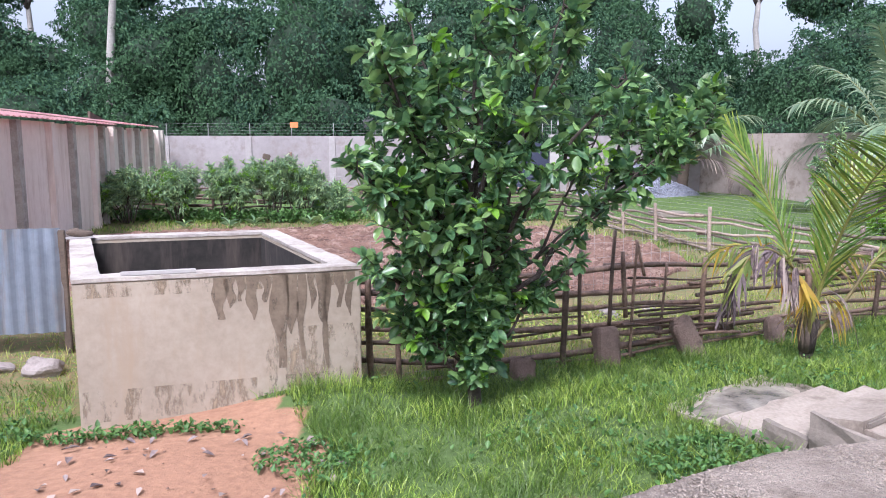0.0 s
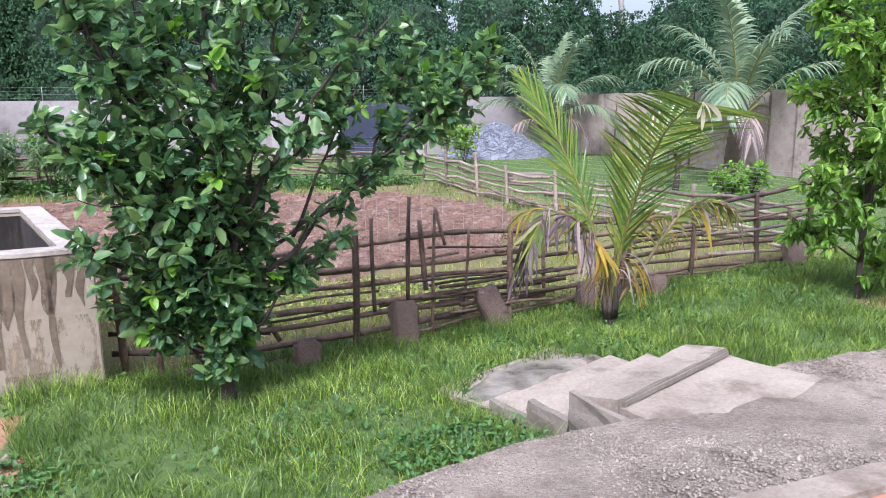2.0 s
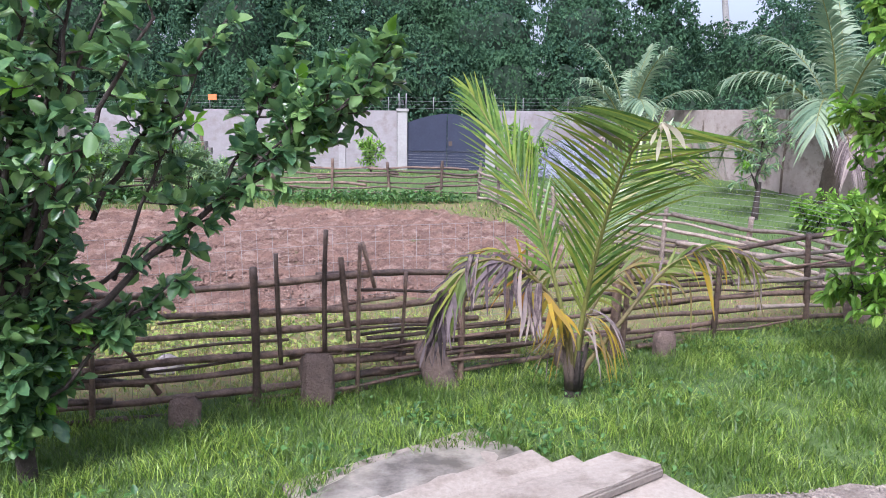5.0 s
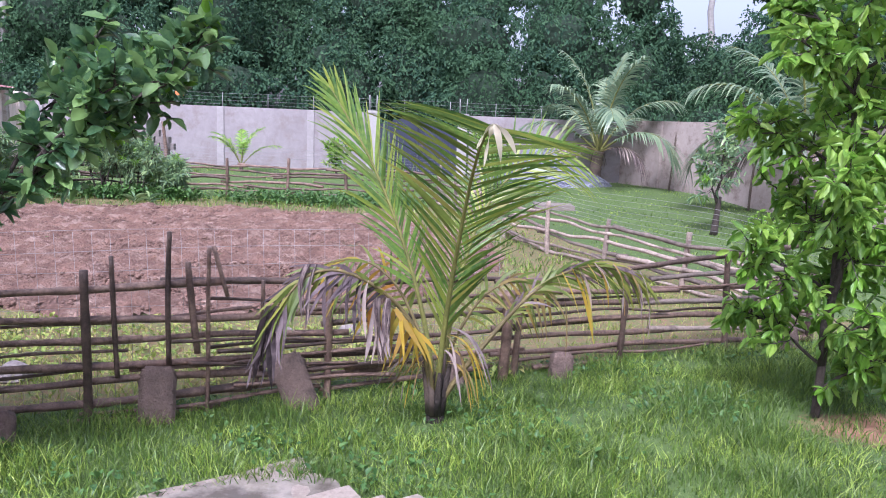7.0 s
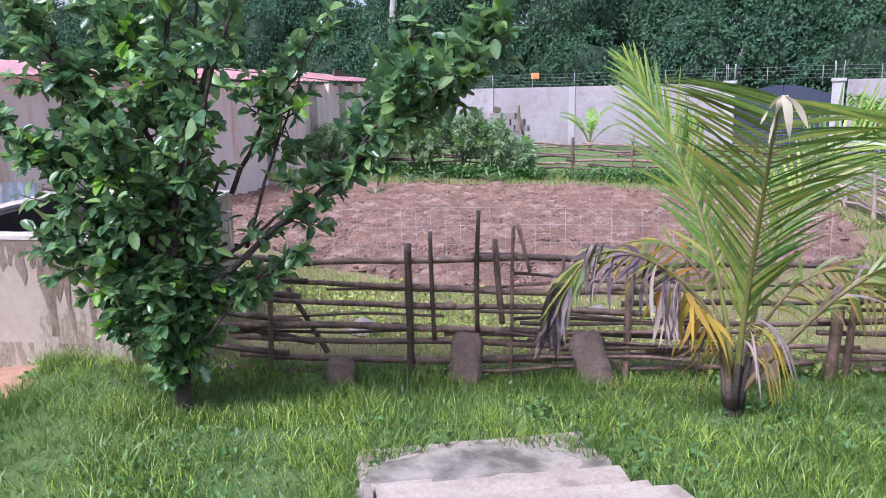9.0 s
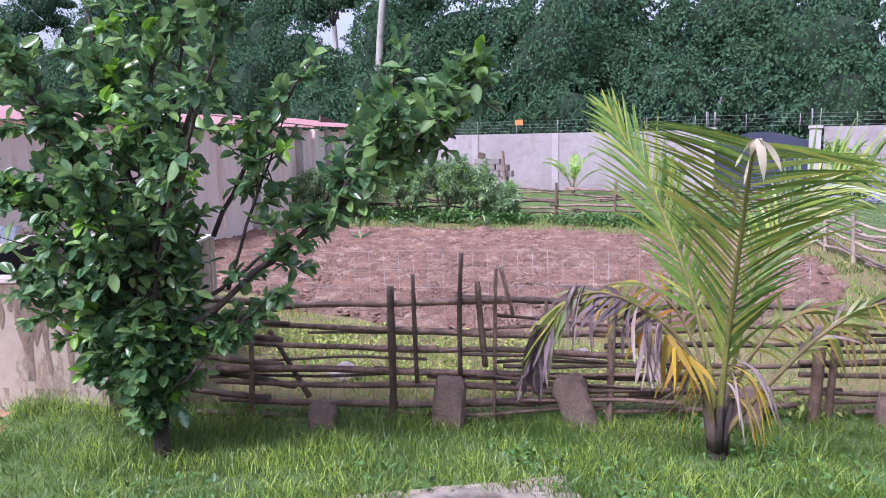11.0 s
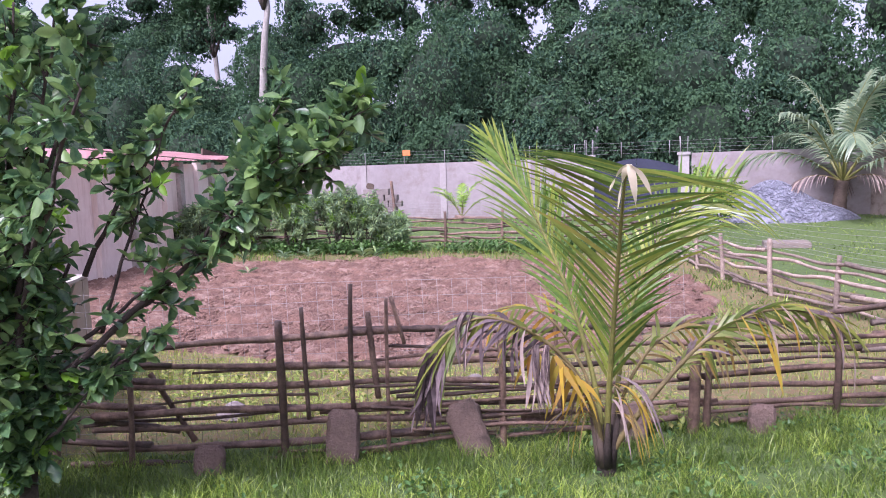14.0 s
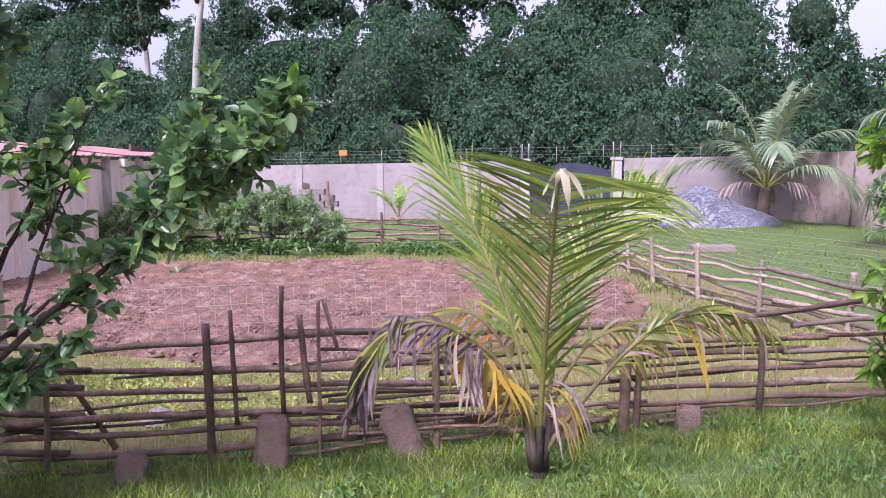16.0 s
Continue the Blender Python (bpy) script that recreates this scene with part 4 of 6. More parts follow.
def steps():
    th = rooted("concrete_steps", (2.857, 5.62, 0), "worn concrete steps from the apron down to the grass", "steps")
    th.rotation_euler[2] = math.atan2(0.585, 0.81)

    def slab(name, x0, x1, y0, y1, zt, slope, mat, label=""):
        bm = bmesh.new()
        nx, ny = 14, 6
        grid = [[bm.verts.new((x0 + (x1 - x0) * i / nx, y0 + (y1 - y0) * j / ny, zt - slope * j / ny)) for i in range(nx + 1)] for j in range(ny + 1)]
        for j in range(ny):
            for i in range(nx):
                bm.faces.new((grid[j][i], grid[j][i + 1], grid[j + 1][i + 1], grid[j + 1][i]))
        ext = bmesh.ops.extrude_face_region(bm, geom=bm.faces[:])
        for v in [g for g in ext["geom"] if isinstance(g, bmesh.types.BMVert)]:
            v.co.z = -0.1
        bmesh.ops.recalc_face_normals(bm, faces=bm.faces[:])
        for v in bm.verts:
            v.co += Vector(noise.noise_vector(v.co * 5)) * 0.012
        return part(name, bm, mat, th, label)

    slab("upper_slab", 0.0, 1.38, -0.66, -0.004, 0.285, -0.005, M_STEP)
    slab("tread", -0.02, 1.36, 0.0, 0.31, 0.345, 0.045, M_STEP)
    slab("tread", -0.02, 1.36, 0.313, 0.63, 0.13, -0.03, M_STEP)
    slab("tread", -0.02, 1.34, 0.633, 0.96, 0.05, -0.02, M_STEP)
    slab("lower_slab", -0.1, 1.3, 0.963, 1.5, 0.035, 0.01, M_STEP)
    # The ledge face is darker than the treads.
    part("ledge_face", box_bm(1.34, 0.03, 0.055, 0.012, pose(0.68, -0.014, 0.318)), M_RISER, th, "dark ledge face of the upper step")
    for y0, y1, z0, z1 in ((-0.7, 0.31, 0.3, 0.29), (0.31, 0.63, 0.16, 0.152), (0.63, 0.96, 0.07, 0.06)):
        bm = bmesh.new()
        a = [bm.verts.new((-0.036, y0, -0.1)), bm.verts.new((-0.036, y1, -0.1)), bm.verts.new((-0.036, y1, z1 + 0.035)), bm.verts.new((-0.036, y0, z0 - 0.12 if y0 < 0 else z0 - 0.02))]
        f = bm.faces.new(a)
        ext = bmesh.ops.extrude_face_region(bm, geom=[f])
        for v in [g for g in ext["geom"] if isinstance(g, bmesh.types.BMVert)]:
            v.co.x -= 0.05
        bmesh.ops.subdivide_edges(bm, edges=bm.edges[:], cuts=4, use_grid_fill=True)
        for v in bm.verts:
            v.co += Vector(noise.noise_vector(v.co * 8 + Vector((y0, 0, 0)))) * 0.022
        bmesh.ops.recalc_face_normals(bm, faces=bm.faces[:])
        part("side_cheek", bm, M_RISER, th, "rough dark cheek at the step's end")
    # puddle on the lower slab
    bm = bmesh.new()
    vs = []
    for i in range(40):
        a = i / 40 * 2 * math.pi
        r = 1 + 0.16 * noise.noise((math.cos(a) * 2, math.sin(a) * 2, 3))
        vs.append(bm.verts.new((0.6 + 0.72 * r * math.cos(a), 1.02 + 0.4 * r * math.sin(a), 0)))
    bm.faces.new(vs)
    ob = part("puddle", bm, M_WATER)
    ob.matrix_world = pose(2.857, 5.62, 0.036, 0, 0, math.degrees(math.atan2(0.585, 0.81)))
    tagged(ob, "shallow puddle of water on the lower concrete slab", "puddle", kind="structure")


steps()
ob = part("veranda_edging", box_bm(10.0, 0.2, 0.2, 0.02), M_STEP)
ob.matrix_world = pose(7.36, 5.1, 0.46, 0, 0, 13)
tagged(ob, "pale concrete edging strip of the veranda floor", "kerb", kind="structure")
ob = part("veranda_floor", box_bm(9.9, 2.0, 0.2, 0.01), M_TERRA)
ob.matrix_world = pose(7.6, 4.04, 0.44, 0, 0, 13)
tagged(ob, "terracotta-coloured veranda floor inside its edging", "floor", kind="structure")


# ---- palms ----
def frond(th, az, el, length, bend, n, leaf, mat, rib, twist=0.0, start=0.25, base=(0, 0, 0.2), droop=0.35, width=0.02, open_=0.95, tip_mat=None, r=0.018, hang=0.0, fwd=(0.35, 0.75), bexp=1.6, rise=(0.12, 0.38), down=0.0):
    """One frond: an arching rib with drooping leaflets on both sides. az, el in degrees; bend: degrees that it curves down by its tip."""
    k = 26
    s = np.linspace(0, 1, k)
    e = np.radians(el - bend * s ** bexp)
    a = np.radians(az + twist * s)
    step = length / (k - 1)
    d = np.stack([np.cos(e) * np.cos(a), np.cos(e) * np.sin(a), np.sin(e)], 1)
    path = np.array(base) + np.concatenate([[np.zeros(3)], np.cumsum(d[:-1] * step, 0)])
    rad = r * (1 - 0.85 * s) + 0.002
    ob = tube("frond", path, rad, rib, th, 7)
    t = np.linspace(start, 0.99, n)
    for group, m in ((0, mat), (1, tip_mat)):
        if m is None:
            continue
        sel = t if tip_mat is None else (t[t <= 0.72] if group == 0 else t[t > 0.72])
        pa, wi, si = [], [], []
        for u in sel:
            o = np.array([np.interp(u, s, path[:, c]) for c in range(3)])
            f = unit(np.array([np.interp(u, s, d[:, c]) for c in range(3)]))
            side0 = unit(np.cross(f, (0, 0, 1.0)) + 1e-6)
            upv = np.cross(side0, f)
            prof = math.sin(math.pi * (0.12 + 0.8 * (u - start) / (1 - start))) ** 0.6
            for sg in (-1, 1):
                ln = leaf * prof * rng.uniform(0.85, 1.1)
                fw = fwd[0] + fwd[1] * u + rng.uniform(-0.08, 0.08)
                dr = unit(sg * side0 * open_ + f * fw + upv * rng.uniform(*rise) - np.array([0, 0, down]))
                q = np.linspace(0, 1, 6)
                pts = o + dr * (q * ln)[:, None]
                pts[:, 2] -= ln * (droop * rng.uniform(0.7, 1.4) + hang) * q ** 2
                lat = unit(np.cross(dr, upv))
                pa.append(pts)
                wi.append(width * np.array([0.55, 1, 0.95, 0.75, 0.45, 0.04]) * rng.uniform(0.8, 1.15))
                si.append(np.repeat(lat[None], 6, 0))
        strips("leaflet_fringe", np.array(pa), np.array(wi), np.array(si), m, ob)["kind"] = "stuff"
    return ob


def palm_trunk(th, height, r0, r1, lean=(0, 0)):
    k = 16
    s = np.linspace(0, 1, k)
    path = np.stack([lean[0] * s ** 1.5, lean[1] * s ** 1.5, -0.1 + (height + 0.1) * s], 1)
    rad = (r0 + (r1 - r0) * s) * (1 + 0.08 * np.sin(s * 40))
    tube("trunk", path, rad, M_TIMBER, th, 10)


def spline(ctrl, k=34):
    c = np.array(ctrl, float)
    cum = np.concatenate([[0], np.cumsum(np.linalg.norm(np.diff(c, axis=0), axis=1))])
    q = np.linspace(0, cum[-1], k)
    p = np.stack([np.interp(q, cum, c[:, i]) for i in range(3)], 1)
    for _ in range(14):
        p[1:-1] = (p[:-2] + 2 * p[1:-1] + p[2:]) / 4
    return p


def plume(th, ctrl, n, leaf, mat, rib, r, start=0.25, fan=(32, 68), face=(0.0, -1.0, 0.0), droop=0.2, width=0.012, hang=(0, 0), odd=None, odds=0.0, lift=0.12, ends=(0.55, 0.7), sides=(-1, 1), curl=0.0):
    """A frond along a given rib. fan: degrees between leaflet and rib, low and high on it; hang: how far they fall limp, low and high; odd: a second leaflet material for a share of them."""
    path = spline(ctrl)
    k = len(path)
    s = np.linspace(0, 1, k)
    ob = tube("frond", path, r * (1 - 0.85 * s) + 0.002, rib, th, 7)
    d = unit(np.gradient(path, axis=0))
    face = np.array(face, float)
    for u in np.linspace(start, 0.985, n):
        v = (u - start) / (1 - start)
        o = np.array([np.interp(u, s, path[:, c]) for c in range(3)])
        f = unit(np.array([np.interp(u, s, d[:, c]) for c in range(3)]))
        side0 = unit(np.cross(f, face))
        long = leaf * (ends[0] + (1 - ends[0]) * min(1, v / 0.35)) * (1 - (1 - ends[1]) * max(0, (v - 0.6) / 0.4))
        for sg in sides:
            a = math.radians(fan[0] + (fan[1] - fan[0]) * v + rng.uniform(-5, 5))
            dr = unit(f * math.cos(a) + sg * side0 * math.sin(a) + face * rng.uniform(-0.5, 1.5) * lift)
            h = hang[0] + (hang[1] - hang[0]) * v
            if h:
                dr = unit(dr * (1 - 0.8 * h) + np.array([rng.normal(0, 0.12), rng.normal(0, 0.12), -h * rng.uniform(0.6, 1.2)]))
            ln = long * rng.uniform(0.85, 1.1)
            q = np.linspace(0, 1, 7)
            pts = o + dr * (q * ln)[:, None]
            pts[:, 2] -= ln * droop * rng.uniform(0.5, 1.5) * q ** 2.2
            if curl:
                pts[:, 0] += curl * ln * np.sin(q * 5 + rng.random() * 6) * q
            turn = rng.normal(0, 0.35)
            lat = unit(np.cross(dr, face * math.cos(turn) + unit(np.cross(dr, face)) * math.sin(turn)))
            w = width * np.array([0.5, 0.95, 1, 0.9, 0.68, 0.4, 0.04]) * rng.uniform(0.8, 1.15)
            m = odd if odd and rng.random() < odds else mat
            strips("leaflet", pts[None], w[None], np.repeat(lat[None, None], 7, 1), m, ob)
    return ob


def limp(th, ctrl, mat, width):
    """One dead leaflet or sheath strip that hangs in a fold."""
    p = spline(ctrl, 9)
    s = np.linspace(0, 1, 9)
    lat = np.stack([np.cos(s * 1.6 + rng.random() * 2), np.sin(s * 1.6 + rng.random() * 2), 0 * s], 1)
    w = width * np.array([0.5, 0.85, 1, 1, 0.95, 0.85, 0.65, 0.4, 0.05])
    strips("dead_leaflet", p[None], w[None], unit(lat)[None], mat, th)


def young_palm():
    th = rooted("young_coconut_palm", (3.84, 8.43, 0), "young coconut palm with yellowing and dead brown fronds", "palm")
    tube("trunk", [(0, 0, -0.2), (0, 0, 0.0), (0, 0, 0.1), (0.01, 0, 0.2), (0.01, 0.01, 0.3)], [0.07, 0.066, 0.06, 0.05, 0.032], M_SHEATH, th, 12)
    for dx, dy, z, m in ((-0.1, -0.03, 0.42, M_TIMBER), (0.09, -0.04, 0.4, M_SHEATH), (-0.05, -0.07, 0.36, M_TIMBER), (0.05, 0.05, 0.44, M_TIMBER), (-0.08, 0.05, 0.4, M_TIMBER), (0.02, -0.08, 0.34, M_SHEATH)):
        tube("sheath", [(dx * 0.4, dy * 0.6, 0.02), (dx * 0.6, dy, 0.16), (dx, dy * 1.1, z)], [0.032, 0.026, 0.014], m, th, 7)
    # upright plume, with a second and a third frond behind it
    plume(th, [(0, -0.02, 0.1), (0.03, -0.08, 0.6), (0.08, -0.24, 1.1), (0.14, -0.48, 1.6), (0.19, -0.8, 1.96), (0.23, -1.05, 2.08), (0.25, -1.2, 2.07)], 48, 0.78, M_PALM, M_RACHIS, 0.022, 0.22, (28, 72), (-0.1, -0.75, -0.66), 0.1, 0.0118, odd=M_OLIVE, odds=0.16, lift=-0.05)
    plume(th, [(-0.01, 0.03, 0.1), (-0.08, 0.08, 0.6), (-0.26, 0.13, 1.2), (-0.52, 0.19, 1.8), (-0.84, 0.23, 2.3)], 42, 0.62, M_PALM, M_RACHIS, 0.02, 0.34, (34, 12), (0.3, -0.95, 0.1), 0.16, 0.0105, odd=M_OLIVE, odds=0.06, ends=(0.6, 0.4))
    plume(th, [(0.02, 0.04, 0.1), (0.07, 0.1, 0.6), (0.18, 0.2, 1.2), (0.34, 0.3, 1.6), (0.6, 0.34, 1.85), (0.85, 0.36, 1.92)], 34, 0.56, M_PALM, M_RACHIS, 0.018, 0.4, (30, 44), (-0.2, -0.95, 0.2), 0.3, 0.0105, odd=M_OLIVE, odds=0.2)
    # pale folded leaflets at the plume's tip
    for x1, z1 in ((0.2, 1.86), (0.36, 1.93), (0.29, 1.85), (0.16, 1.95)):
        limp(th, [(0.25, -1.2, 2.08), (0.5 * (0.25 + x1), -1.27, 2.07), (x1, -1.3, z1)], M_PALETIP, 0.03)
    # half-dead frond arching over to the west, its tip a folded dark bunch
    plume(th, [(-0.03, -0.03, 0.15), (-0.09, -0.12, 0.55), (-0.24, -0.24, 0.85), (-0.46, -0.38, 1.05), (-0.67, -0.5, 1.17), (-0.82, -0.57, 1.17), (-0.93, -0.62, 1.05), (-1.0, -0.65, 0.88), (-1.04, -0.66, 0.7)], 24, 0.3, M_OLIVE, M_DRYRIB, 0.018, 0.45, (30, 24), (0.1, -1, 0.3), 0.4, 0.015, (0.35, 0.2), M_WITHER, 0.6, curl=0.06)
    for i in range(9):
        x0 = -0.96 - 0.09 * rng.random()
        limp(th, [(x0, -0.65, 0.92), (x0 - 0.06, -0.67, 0.74), (x0 - 0.1 + rng.uniform(-0.08, 0.08), -0.68, 0.58), (x0 - 0.12 + rng.uniform(-0.12, 0.12), -0.67, 0.42 + rng.uniform(-0.06, 0.1))], M_WITHER, rng.uniform(0.018, 0.034))
    for i in range(15):
        u = rng.random()
        x0, y0, z0 = -0.46 - 0.45 * u, -0.38 - 0.22 * u, 1.05 + 0.12 * min(1, u * 1.5)
        limp(th, [(x0, y0, z0), (x0 - 0.03, y0 - 0.06, z0 + 0.03), (x0 - 0.04, y0 - 0.08, z0 - 0.12), (x0 - 0.03 + rng.uniform(-0.04, 0.04), y0 - 0.08, z0 - rng.uniform(0.22, 0.42))], M_DEAD if i % 3 else M_WITHER, rng.uniform(0.01, 0.02))
    # a shorter dead frond, with grey bunches and yellow leaflets
    plume(th, [(-0.02, -0.05, 0.15), (-0.06, -0.16, 0.5), (-0.2, -0.28, 0.78), (-0.36, -0.34, 0.92), (-0.46, -0.36, 0.86)], 9, 0.32, M_YELLOW, M_DRYRIB, 0.016, 0.5, (70, 50), (0, -1, 0.1), 0.3, 0.018, (0.75, 0.8), curl=0.04)
    for i in range(12):
        x0 = -0.44 + 0.12 * rng.random()
        limp(th, [(x0, -0.36, 0.93), (x0 - 0.01, -0.41, 0.9), (x0 + rng.uniform(-0.03, 0.05), -0.42, 0.72), (x0 + rng.uniform(-0.06, 0.1), -0.42, rng.uniform(0.45, 0.62))], M_DEAD, rng.uniform(0.014, 0.026))
    # yellow-green frond arching over to the east, limp towards its end
    plume(th, [(0.03, -0.03, 0.1), (0.14, -0.06, 0.32), (0.32, -0.1, 0.56), (0.57, 0.05, 0.86), (0.85, 0.2, 1.05), (1.13, 0.35, 1.1), (1.4, 0.48, 1.03), (1.55, 0.55, 0.92)], 34, 0.36, M_OLIVE, M_DRYRIB, 0.02, 0.36, (24, 18), (0, -1, 0.15), 0.4, 0.011, (0.0, 0.22), M_DEAD, 0.25, curl=0.05)
    for i in range(14):
        u = rng.random()
        x0, y0, z0 = 0.75 + 0.8 * u, 0.14 + 0.4 * u, 1.0 + 0.1 * math.sin(u * 3.1)
        limp(th, [(x0, y0, z0), (x0 + 0.06, y0 - 0.05, z0 + 0.02), (x0 + 0.1, y0 - 0.07, z0 - 0.16), (x0 + 0.12 + rng.uniform(-0.04, 0.08), y0 - 0.08, z0 - rng.uniform(0.28, 0.6))], (M_DEAD, M_YELLOW, M_DRYLEAF)[i % 3], rng.uniform(0.007, 0.014))
    plume(th, [(0.02, 0.06, 0.1), (0.1, 0.16, 0.5), (0.3, 0.26, 0.84), (0.55, 0.32, 0.98), (0.8, 0.34, 0.9)], 16, 0.36, M_OLIVE, M_DRYRIB, 0.015, 0.45, (45, 40), (0, -1, 0.1), 0.5, 0.012, (0.2, 0.6), M_DRYLEAF, 0.4)
    plume(th, [(-0.02, 0.05, 0.1), (-0.12, 0.14, 0.55), (-0.34, 0.22, 0.95), (-0.6, 0.26, 1.1), (-0.85, 0.26, 1.02)], 16, 0.38, M_OLIVE, M_DRYRIB, 0.015, 0.45, (45, 40), (0, -1, 0.1), 0.5, 0.012, (0.2, 0.6), M_YELLOW, 0.4)
    # tan and orange strips that hang round the foot
    for i in range(26):
        sg = 1 if i % 2 else -1
        x0, z0, out = sg * rng.uniform(0.06, 0.2), rng.uniform(0.5, 0.85), sg * rng.uniform(0.05, 0.26)
        limp(th, [(x0 * 0.5, -0.06, z0 - 0.15), (x0, -0.12, z0), (x0 + out * 0.6, -0.17, z0 - 0.12), (x0 + out, -0.18, rng.uniform(0.08, 0.34))], (M_DRYLEAF, M_YELLOW, M_DEAD)[i % 3], rng.uniform(0.008, 0.016))


M_PALETIP = leafy("bleached_leaflet", [(0.5, 0.46, 0.34), (0.62, 0.57, 0.43), (0.42, 0.4, 0.26)], 0.5, 0.3)
M_OLIVE = leafy("ageing_leaflet", [(0.1, 0.15, 0.03), (0.16, 0.2, 0.04), (0.28, 0.27, 0.05), (0.13, 0.18, 0.035)], 0.4, 0.3)
M_WITHER = leafy("withered_leaflet", [(0.022, 0.014, 0.016), (0.05, 0.033, 0.035), (0.1, 0.072, 0.075), (0.16, 0.125, 0.125)], 0.75, 0.08)
M_DRYLEAF = leafy("tan_dry_leaflet", [(0.22, 0.17, 0.08), (0.32, 0.24, 0.11), (0.18, 0.17, 0.06), (0.4, 0.25, 0.06)], 0.6, 0.25)
young_palm()


def far_palm(x, y, h, lean, scale, label, seed):
    th = rooted("coconut_palm", (x, y, float(ground_z(x, y))), label, "palm", "coconut palms by the wall")
    palm_trunk(th, h, 0.2 * scale, 0.14 * scale, lean)
    b = (lean[0], lean[1], h - 0.05)
    for i in range(12):
        az = seed + i * 137.5
        up = 86 - i * 5.0
        frond(th, az, up, (2.9 + 0.2 * math.sin(i)) * scale, 34 + i * 9, 36, 0.78 * scale, M_FARPALM, M_RACHIS, 6, 0.22, b, 0.6, 0.036, 0.8, r=0.04, bexp=1.9)
    for i in range(3):
        frond(th, seed + 60 + i * 118, 25, 1.7 * scale, 110, 26, 0.5 * scale, M_DEAD, M_DRYRIB, 0, 0.25, b, 1.0, 0.026, 0.5, r=0.03)


far_palm(8.6, 27.9, 1.1, (0.1, 0), 1.15, "green coconut palm with a dry frond by the gravel", 20)
far_palm(12.6, 22.2, 1.6, (0.1, 0), 1.3, "large arching coconut palm beside the boundary wall", 75)
th = rooted("palm_seedling", (-2.75, 27.3, 0.26), "small coconut seedling on the far lawn", "palm")
palm_trunk(th, 0.25, 0.07, 0.05)
for i in range(6):
    frond(th, 40 + i * 63, 80 - i * 6, 1.5, 60, 20, 0.4, M_BUSH, M_RACHIS, 0, 0.3, (0, 0, 0.2), 0.4, 0.02, 0.7)


# ---- broad-leaved trees ----
def curve(a, b, sag=0.0, k=10, kink=0.03):
    a, b = np.array(a, float), np.array(b, float)
    s = np.linspace(0, 1, k)[:, None]
    p = a + (b - a) * s
    p[:, 2] += sag * np.sin(np.pi * s[:, 0])
    p[1:-1] += rng.normal(0, kink, (k - 2, 3)) * np.linalg.norm(b - a) * 0.35
    return p


def leafy_tree(th, limbs, twigs_per, reach, per_twig, leaf, width, mat, shoot_mat, shoots, hang=0.0, trunk_r=0.05, bark=M_BARK, curl=0.25, lo=0.25, oval=False):
    """Limbs given as (start, end, radius, reach, twigs); twigs fan out of them and carry the leaves."""
    tw, at, ah, up, ln = [], [], [], [], []
    sat, sah, sln = [], [], []
    for start, end, r, rc, nt_, sag in limbs:
        p = curve(start, end, sag)
        tube("limb", p, np.linspace(r, r * 0.3, len(p)), bark, th, 7)
        axis = unit(np.array(end, float) - np.array(start, float))
        for i in range(nt_):
            u = lo + (1 - lo) * rng.random()
            o = np.array([np.interp(u, np.linspace(0, 1, len(p)), p[:, c]) for c in range(3)])
            dv = unit(rng.normal(0, 1, 3) + axis * 0.5 + np.array([0, 0, 0.15]))
            rr = rc * rng.uniform(0.45, 1.0) * (1.15 - 0.45 * u)
            e = o + dv * rr
            tp = curve(o, e, -0.05 * rr, 5, 0.05)
            tw.append((tp, np.linspace(0.007, 0.0025, 5)))
            m = int(per_twig * rng.uniform(0.7, 1.3))
            is_shoot = rng.random() < shoots
            for j in range(m):
                q = 0.25 + 0.75 * (j + rng.random()) / m
                pt = np.array([np.interp(q, np.linspace(0, 1, 5), tp[:, c]) for c in range(3)])
                out = unit(rng.normal(0, 0.75, 3) + dv * 0.55 + np.array([0, 0, 0.2 - hang]))
                if is_shoot and q > 0.6:
                    sat.append(pt), sah.append(out), sln.append(leaf * rng.uniform(0.7, 1.1))
                else:
                    at.append(pt), ah.append(out), ln.append(leaf * rng.uniform(0.65, 1.25))
    tubes("twig_growth", tw, bark, th, 4)["kind"] = "stuff"
    ln = np.array(ln)
    upv = unit(rng.normal(0, 0.45, (len(at), 3)) + np.array([0, 0, 1.0]))
    crown = leaves("crown", at, ah, upv, ln, ln * width, mat, th, curl, oval)
    crown["kind"] = "stuff"
    if sat:
        sln = np.array(sln)
        tips = leaves("young_growth", sat, sah, unit(rng.normal(0, 0.4, (len(sat), 3)) + np.array([0, 0, 1.0])), sln, sln * width, shoot_mat, th, curl, oval)
        tips["label"], tips["kind"] = "bright yellow-green young leaves", "stuff"
    return crown


